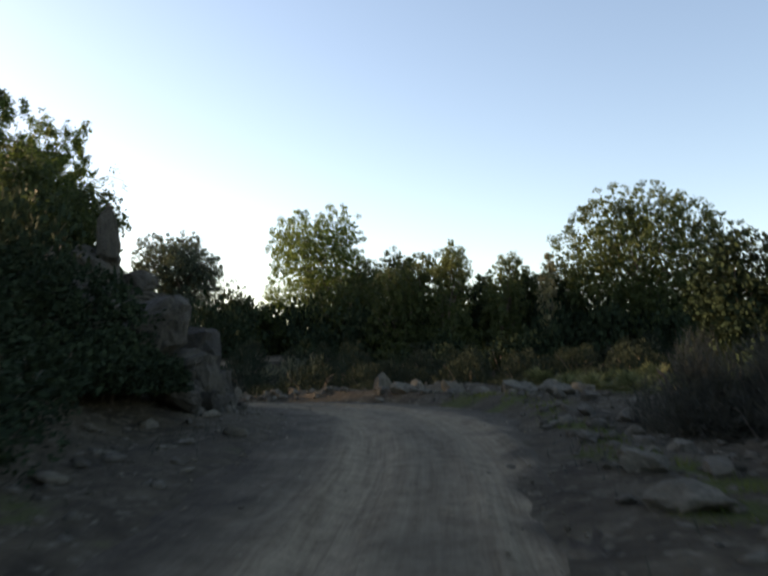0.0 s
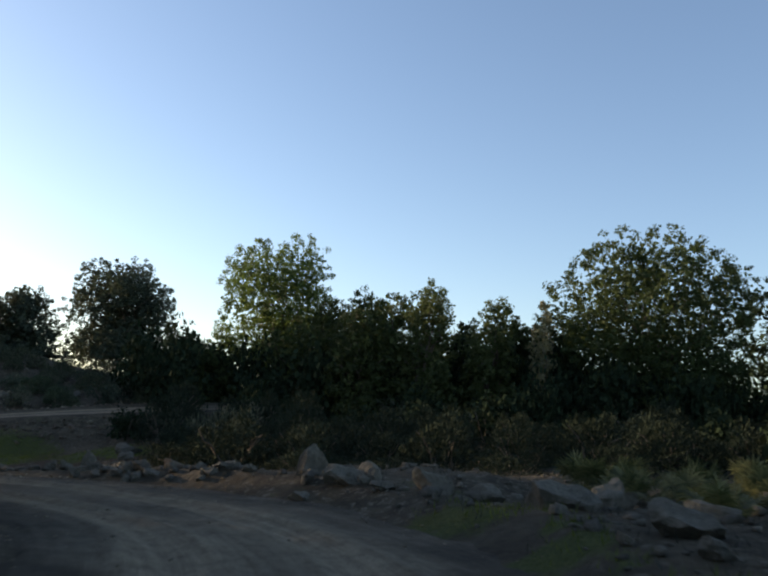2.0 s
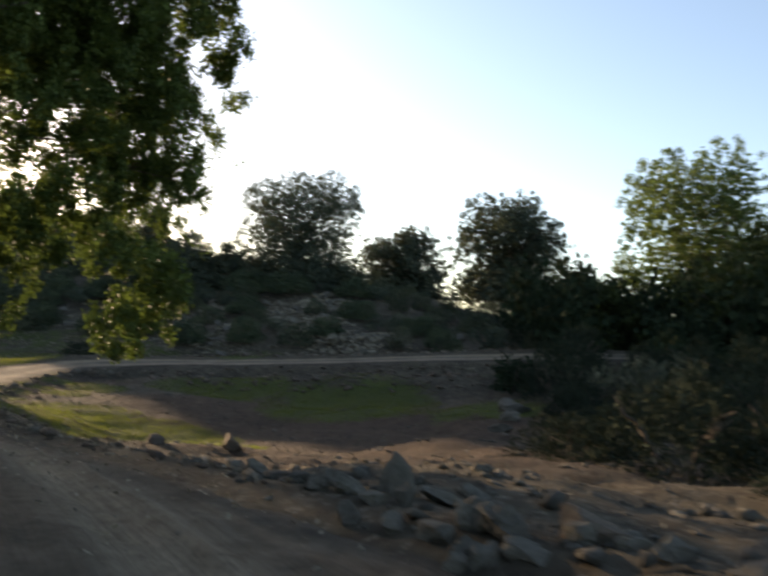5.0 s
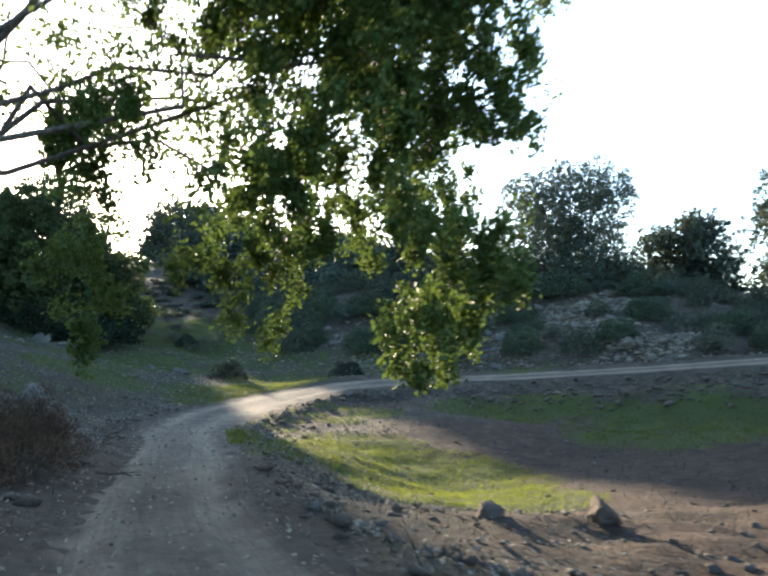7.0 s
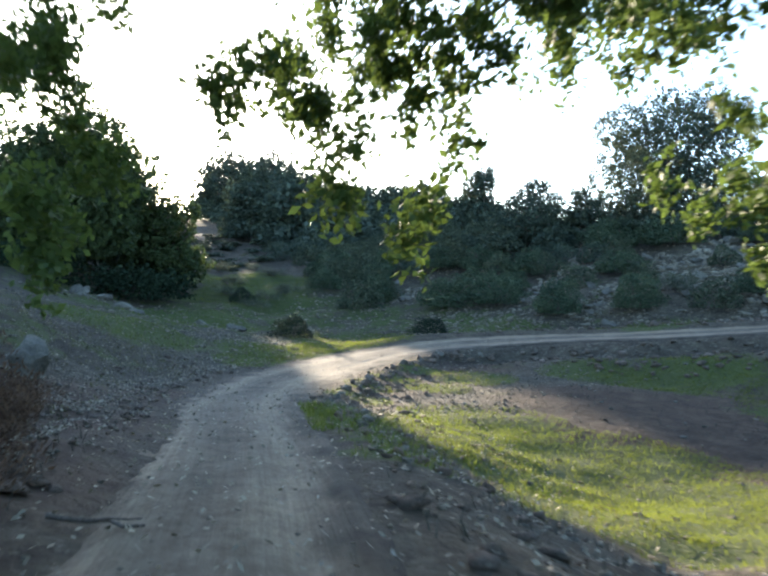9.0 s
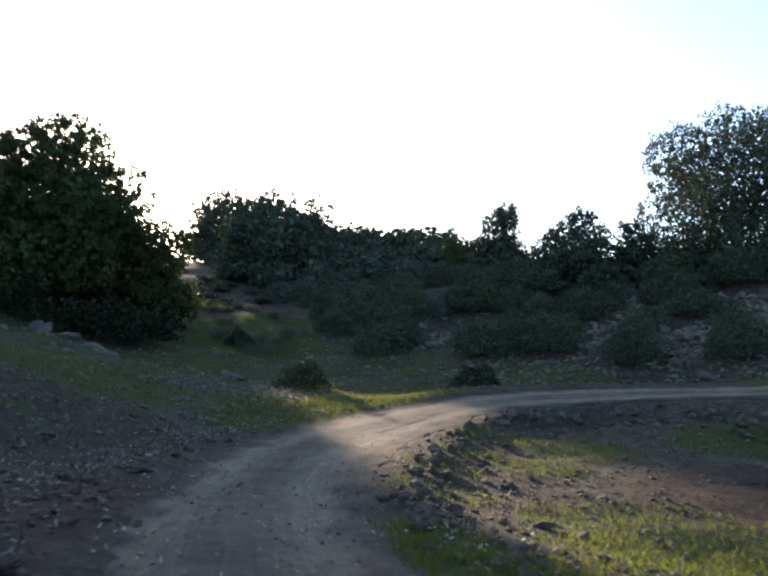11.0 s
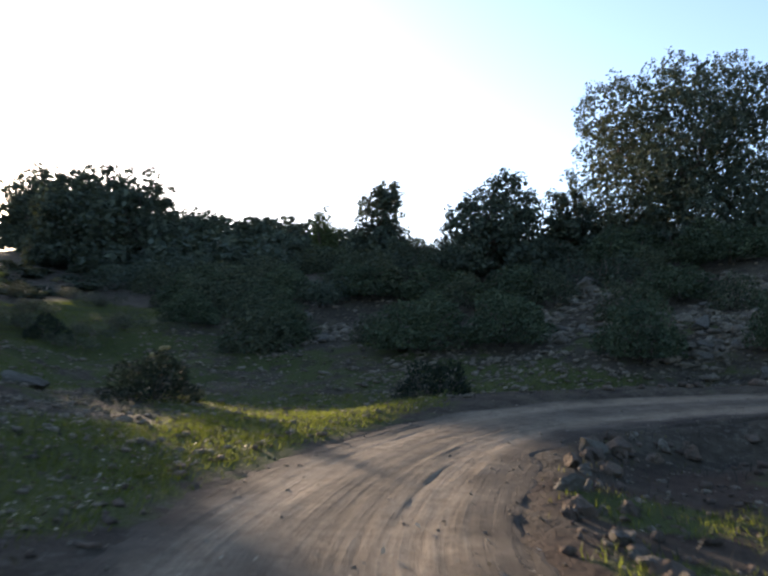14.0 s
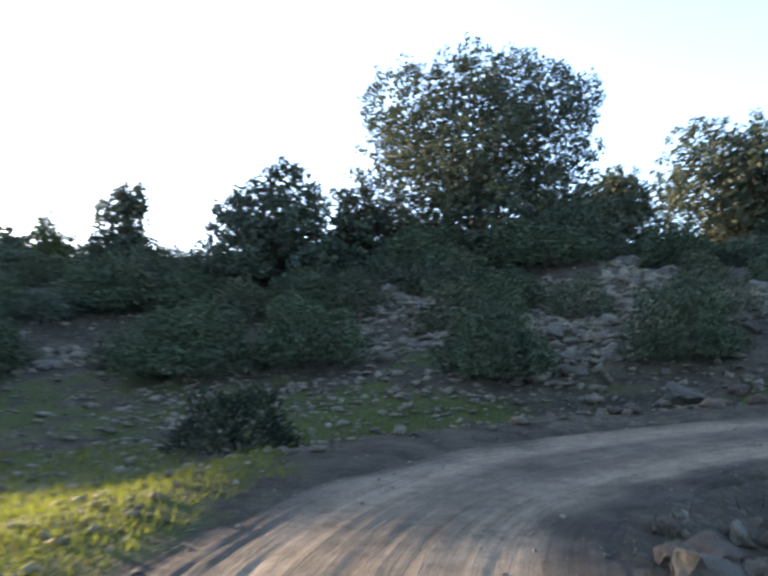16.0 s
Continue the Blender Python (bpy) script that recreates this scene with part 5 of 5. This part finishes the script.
def build_outcrop():
    """The layered limestone crag on the inside of the first bend."""
    rng = np.random.RandomState(33)
    root = thing("rock_outcrop", -5.0, 16.0, floor_at(-5.0, 16.0), "layered grey limestone crag overgrown at its foot", "rock outcrop")
    zr = root.location.z
    for x, y, z, sx, sy, sz in ((-5.0, 15.3, 2.3, 1.3, 1.2, 0.9), (-4.2, 14.9, 2.2, 1.0, 1.1, 1.2), (-5.2, 15.4, 1.8, 1.6, 1.5, 1.1),
                                (-4.0, 15.2, 1.2, 1.5, 1.5, 1.2), (-3.55, 15.0, 1.2, 1.0, 1.1, 1.0), (-3.5, 15.0, 0.55, 1.0, 1.3, 1.1), (-3.35, 15.6, 0.5, 0.8, 1.0, 0.9), (-4.6, 14.6, 0.7, 1.6, 1.4, 1.4),
                                (-6.2, 15.6, 1.9, 1.4, 1.4, 1.4), (-6.6, 15.2, 1.2, 1.8, 1.6, 1.6), (-3.7, 16.8, 0.7, 1.2, 1.4, 1.3), (-4.4, 17.0, 1.4, 1.8, 1.8, 1.8), (-5.4, 17.2, 2.0, 1.6, 1.6, 1.6),
                                (-3.7, 13.7, 0.35, 0.9, 0.8, 0.8), (-4.4, 13.2, 0.4, 1.0, 0.9, 0.9), (-6.6, 16.8, 0.9, 2.4, 2.4, 2.4), (-4.6, 16.4, 0.5, 2.2, 2.0, 1.6),
                                (-7.1, 19.6, 3.9, 0.8, 0.8, 1.1), (-6.95, 19.5, 4.6, 0.8, 0.8, 1.6), (-6.0, 19.2, 3.5, 0.75, 0.8, 0.55), (-5.7, 19.1, 3.0, 0.8, 0.9, 0.5), (-6.4, 19.4, 2.9, 1.4, 1.4, 1.0), (-6.6, 19.3, 2.2, 1.9, 1.6, 1.3), (-6.3, 18.6, 1.4, 2.2, 1.8, 1.6),
                                (-7.4, 19.0, 1.8, 2.2, 2.0, 2.4), (-7.2, 19.5, 3.6, 1.3, 1.3, 1.7)):
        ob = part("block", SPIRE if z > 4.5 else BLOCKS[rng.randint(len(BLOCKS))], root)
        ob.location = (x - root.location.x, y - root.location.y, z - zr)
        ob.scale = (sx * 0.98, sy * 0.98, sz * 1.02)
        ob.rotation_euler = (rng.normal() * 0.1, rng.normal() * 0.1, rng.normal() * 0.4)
    for _ in range(70):
        y = rng.uniform(13.0, 17.6)
        x = -3.1 - 0.18 * abs(y - 15) - 3.2 * rng.rand() ** 1.3
        z = 0.45 + min(2.3, 0.95 * (-3.0 - x)) * rng.uniform(0.75, 1.08)
        k = rng.uniform(0.25, 0.6)
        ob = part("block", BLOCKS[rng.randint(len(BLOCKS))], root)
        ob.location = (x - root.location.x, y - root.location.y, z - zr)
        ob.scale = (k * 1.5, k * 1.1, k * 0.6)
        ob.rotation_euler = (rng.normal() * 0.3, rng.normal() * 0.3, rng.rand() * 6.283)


build_outcrop()


def build_rubble(name, spots, sizes, mat, label, seed, z=None):
    """Loose stones strewn over the ground, joined."""
    rng = np.random.RandomState(seed)
    phi = (1 + 5**0.5) / 2
    ico = np.array([(-1, phi, 0), (1, phi, 0), (-1, -phi, 0), (1, -phi, 0), (0, -1, phi), (0, 1, phi), (0, -1, -phi), (0, 1, -phi), (phi, 0, -1), (phi, 0, 1), (-phi, 0, -1), (-phi, 0, 1)]) / 3.8
    tri = np.array([(0, 11, 5), (0, 5, 1), (0, 1, 7), (0, 7, 10), (0, 10, 11), (1, 5, 9), (5, 11, 4), (11, 10, 2), (10, 7, 6), (7, 1, 8), (3, 9, 4), (3, 4, 2), (3, 2, 6), (3, 6, 8), (3, 8, 9), (4, 9, 5), (2, 4, 11), (6, 2, 10), (8, 6, 7), (9, 8, 1)])
    n = len(spots)
    x, y = np.array(spots).T
    z = height(x, y) if z is None else z
    shape = ico[None] * (1 + 0.45 * rng.normal(size=(n, 12, 1))).clip(0.5, 1.6)
    shape = shape * np.stack([0.8 + 0.6 * rng.rand(n), 0.8 + 0.4 * rng.rand(n), 0.4 + 0.4 * rng.rand(n)], axis=1)[:, None, :]
    a = rng.rand(n) * 6.283
    c, s = np.cos(a)[:, None], np.sin(a)[:, None]
    turned = np.stack([shape[..., 0] * c - shape[..., 1] * s, shape[..., 0] * s + shape[..., 1] * c, shape[..., 2]], axis=-1)
    verts = turned * np.asarray(sizes)[:, None, None] + np.stack([x, y, z + 0.08 * np.asarray(sizes)], axis=1)[:, None, :]
    faces = (tri[None] + 12 * np.arange(n)[:, None, None]).reshape(-1, 3)
    return tagged(new(name, mesh_from(name, verts.reshape(-1, 3), faces, mat)), label, "stones", kind="stuff")


def strewn(rng, x0, x1, y0, y1, n, lo, hi, clear=2.1, reach=1e9):
    x, y = rng.uniform(x0, x1, n), rng.uniform(y0, y1, n)
    d, _, _ = track_near(x, y)
    keep = (d > clear + 0.4 * rng.rand(n)) & (d < reach)
    s = lo * (hi / lo) ** (rng.rand(n) ** 1.6)
    return np.stack([x, y], axis=1)[keep], s[keep]


def join(*some):
    return np.vstack([a for a, _ in some]), np.concatenate([b for _, b in some])


rng = np.random.RandomState(12)
build_rubble("rubble", *join(strewn(rng, -36, -6, 20, 44, 3400, 0.025, 0.13, 1.75, 7), strewn(rng, -56, -34, 40, 62, 2600, 0.04, 0.22), strewn(rng, -46, -26, 33, 52, 3500, 0.03, 0.12, 2.2, 12), strewn(rng, -58, -14, 58, 78, 2600, 0.06, 0.34), strewn(rng, -46, -30, 59.5, 63.5, 900, 0.06, 0.26), strewn(rng, -58, -38, 44, 62, 3200, 0.04, 0.16), *[strewn(rng, a - r, a + r, b - r, b + r, int(80 * r * r), 0.09, 0.45) for a, b, r in SCREE]),
             PALE_STONE, "scattered grey limestone rubble on the banks", 41)
build_rubble("rubble", *join(strewn(rng, -7, 8, 0, 30, 3000, 0.05, 0.28, 2.0, 7), strewn(rng, -14, 8, 24, 40, 1100, 0.04, 0.2), strewn(rng, -30, -8, 28, 60, 1000, 0.04, 0.16)),
             LIMESTONE, "small pale stones along the verge and in the field", 42)
build_rubble("rubble", *join(strewn(rng, -38, -6, 26, 52, 4200, 0.04, 0.22, 1.9, 4.5), strewn(rng, -36, -14, 52, 66, 1600, 0.1, 0.4, 2.2, 6)), RUDDY_STONE, "reddish broken stones beside the track", 43)


def build_pebbles():
    rng = np.random.RandomState(15)
    n = 2400
    v = rng.uniform(LENGTH[2 * 24], LENGTH[22 * 24], n)  # along the track
    u = rng.choice((-1, 1), n)
    u = u * half_width(v, u) * 1.05 * rng.rand(n) ** 0.5
    cx, cy, cz, tx, ty = (np.interp(v, LENGTH, c) for c in (*LINE.T, *TANGENT.T))
    size = 0.012 + 0.04 * rng.rand(n) ** 2.5
    x, y = cx + u * ty, cy - u * tx
    z = np.maximum(cz + track_rise(u, v, cy), height(x, y))
    build_rubble("pebbles", np.stack([x, y], axis=1), size, PALE_STONE, "loose pebbles on the dirt track", 44, z)
    # fallen leaves on track and bank, thickest under the overhanging oak
    n = 9000
    v = LENGTH[9 * 24] + (LENGTH[18 * 24] - LENGTH[9 * 24]) * rng.beta(2, 2, n)
    u = np.where(rng.rand(n) < 0.35, rng.uniform(-2, 2, n), -2 - 5 * rng.rand(n) ** 1.5)
    u = np.where(rng.rand(n) < 0.3, 1.8 + 4 * rng.rand(n), u)
    more = 5000
    v = np.r_[v, rng.uniform(LENGTH[13 * 24], LENGTH[19 * 24], more)]
    u = np.r_[u, -2.1 - 6 * rng.rand(more) ** 1.3]
    n += more
    cx, cy, cz, tx, ty = (np.interp(v, LENGTH, c) for c in (*LINE.T, *TANGENT.T))
    x, y = cx + u * ty, cy - u * tx
    z = np.where(np.abs(u) < 2.2, np.maximum(cz + track_rise(u, v, cy), height(x, y)), height(x, y)) + 0.015
    a = rng.rand(n) * 6.283
    long, wide = 0.02 + 0.02 * rng.rand(n), 0.012 + 0.012 * rng.rand(n)
    p = np.stack([x, y, z], axis=1)
    ex = np.stack([np.cos(a), np.sin(a), 0.35 * rng.normal(size=n)], axis=1) * long[:, None]
    ey = np.stack([-np.sin(a), np.cos(a), 0.5 * rng.normal(size=n)], axis=1) * wide[:, None]
    lift = np.abs(ex[:, 2]) + np.abs(ey[:, 2])
    p[:, 2] += 0.8 * lift
    quads = np.stack([p - ex, p + ey, p + ex, p - ey], axis=1).reshape(-1, 3)
    tagged(new("leaf_litter", mesh_from("leaf_litter", quads, np.arange(4 * n).reshape(-1, 4), LEAF_LITTER)), "pale dry fallen oak leaves strewn over track and bank", "leaf litter", kind="stuff")


build_pebbles()


# ---------------------------------------------------------------- grass
def build_grass(name, spots, tall, label, seed, mat, rise=-0.02):
    rng = np.random.RandomState(seed)
    n = len(spots)
    x, y = spots.T
    p = np.stack([x, y, height(x, y) + rise], axis=1)
    a = rng.rand(n) * 6.283
    side = np.stack([np.cos(a), np.sin(a), 0 * a], axis=1) * (0.005 + 0.006 * rng.rand(n))[:, None]
    tip = np.stack([rng.normal(size=n) * 0.35, rng.normal(size=n) * 0.35, np.ones(n)], axis=1) * (tall * (0.5 + rng.rand(n)))[:, None]
    verts = np.stack([p - side, p + side, p + tip], axis=1)
    return tagged(new(name, mesh_from(name, verts.reshape(-1, 3), np.arange(3 * n).reshape(-1, 3), mat)), label, "grass", kind="stuff")


def tufts(rng, spots, density, clear=2.0):
    out = []
    for sx, sy, r in spots:
        n = int(density * r * r)
        a, d = rng.rand(n) * 6.283, r * 1.05 * np.sqrt(rng.rand(n))
        out.append(np.stack([sx + d * np.cos(a), sy + d * np.sin(a)], axis=1))
    out = np.vstack(out)
    return out[track_near(*out.T)[0] > clear + 0.8 * rng.rand(len(out)) ** 2]


rng = np.random.RandomState(18)
build_grass("grass", tufts(rng, TURF, 560), 0.09, "short green grass in patches beside the track", 51, LEAF_GRASS)
thick = [(-36.6, 43.4, 1.5), (-38.2, 46.0, 1.9), (-39.0, 49.0, 1.8), (-39.4, 51.8, 1.6), (-21.6, 40.8, 3.6), (-18.2, 39.2, 2.0), (-24.0, 36.5, 1.0), (-25.4, 52.4, 2.3), (-20.4, 52.2, 2.8), (-16.0, 51.6, 2.0)]
fine = tufts(rng, thick, 1700)
build_grass("grass", fine[waves(*fine.T, 1.8, 64) > -0.12 + 0.25 * rng.normal(size=len(fine))], 0.055, "fine short green turf in the sunny patches", 54, LEAF_GRASS)
strip = tufts(rng, [(-25.6, 37.2, 0.35), (-24.9, 36.7, 0.4), (-24.2, 36.25, 0.4), (-23.4, 35.75, 0.45), (-22.6, 35.2, 0.4), (-22.0, 34.8, 0.3)], 4200, 1.75)
build_grass("grass", strip[waves(*strip.T, 0.7, 66) > -0.3], 0.075, "bright green strip of grass along the track's edge", 55, LEAF_GRASS, 0.02)
dry, _ = strewn(rng, -56, 8, 4, 64, 60000, 1, 2, 2.0, 14)
build_grass("grass", dry[waves(*dry.T, 3.0, 61) > -0.25], 0.15, "thin dry grass over the stony banks", 52, LEAF_DRY)


olive = np.vstack([strewn(rng, -74, -33, 38, 68, 50000, 1, 2, 2.0, 30)[0], strewn(rng, -42, -18, 23, 40, 32000, 1, 2, 3.2, 12)[0]])
olive = olive[waves(*olive.T, 6.0, 31) + 0.5 * waves(*olive.T, 1.6, 62) > -0.3]
build_grass("grass", olive, 0.075, "olive and yellowish grass over the valley floor", 53, LEAF_STRAW)


def build_stick(x, y, long, turn, seed):
    rng = np.random.RandomState(seed)
    way = np.array((math.cos(turn), math.sin(turn), 0)) * long / 2
    mid = np.array((0, 0, 0.02))
    wood = [tube(bent(mid - way, mid + way, rng, 0, 6, 0.02), np.linspace(0.022, 0.01, 6), 5), tube(bent(mid, mid + way * 0.5 + (0.12, 0.1, 0.04), rng, 0, 4, 0.02), np.linspace(0.012, 0.005, 4), 4)]
    ob = new("fallen_branch", tubes_mesh("fallen_branch", wood, BARK))
    ob.location = (x, y, floor_at(x, y) + 0.115)
    tagged(ob, "thin dry fallen branch lying on the track", "branch")


build_stick(-18.3, 30.1, 0.75, 0.6, 91)


def build_flowers(x, y, top, count, seed):
    """Pale flower heads on thin stalks, standing out of a shrub."""
    rng = np.random.RandomState(seed)
    z = floor_at(x, y)
    root = thing("flowering_stalks", x, y, z, "pale flower heads on thin stalks rising from a dark shrub", "flowers")
    for _ in range(count):
        a, r = rng.rand() * 6.283, 0.55 * rng.rand()
        foot, head = np.array((r * math.cos(a), r * math.sin(a), 0.2)), np.array((1.15 * r * math.cos(a), 1.15 * r * math.sin(a), top * (0.92 + 0.22 * rng.rand())))
        part("stalk", tubes_mesh("stalk", [tube(bent(foot, head, rng, 0, 4, 0.01), np.full(4, 0.008), 4)], LEAF_SHADED), root)
        bm = bmesh.new()
        bmesh.ops.create_icosphere(bm, subdivisions=2, radius=0.05)
        for v in bm.verts:
            v.co = v.co * (1 + 0.6 * noise.noise(v.co * 40)) + Vector(head)
        me = bpy.data.meshes.new("flower_head")
        bm.to_mesh(me)
        bm.free()
        me.materials.append(LEAF_PALE)
        part("flower_head", me, root, "pale cream flower head")


build_flowers(-44.4, 50.6, 1.05, 4, 95)
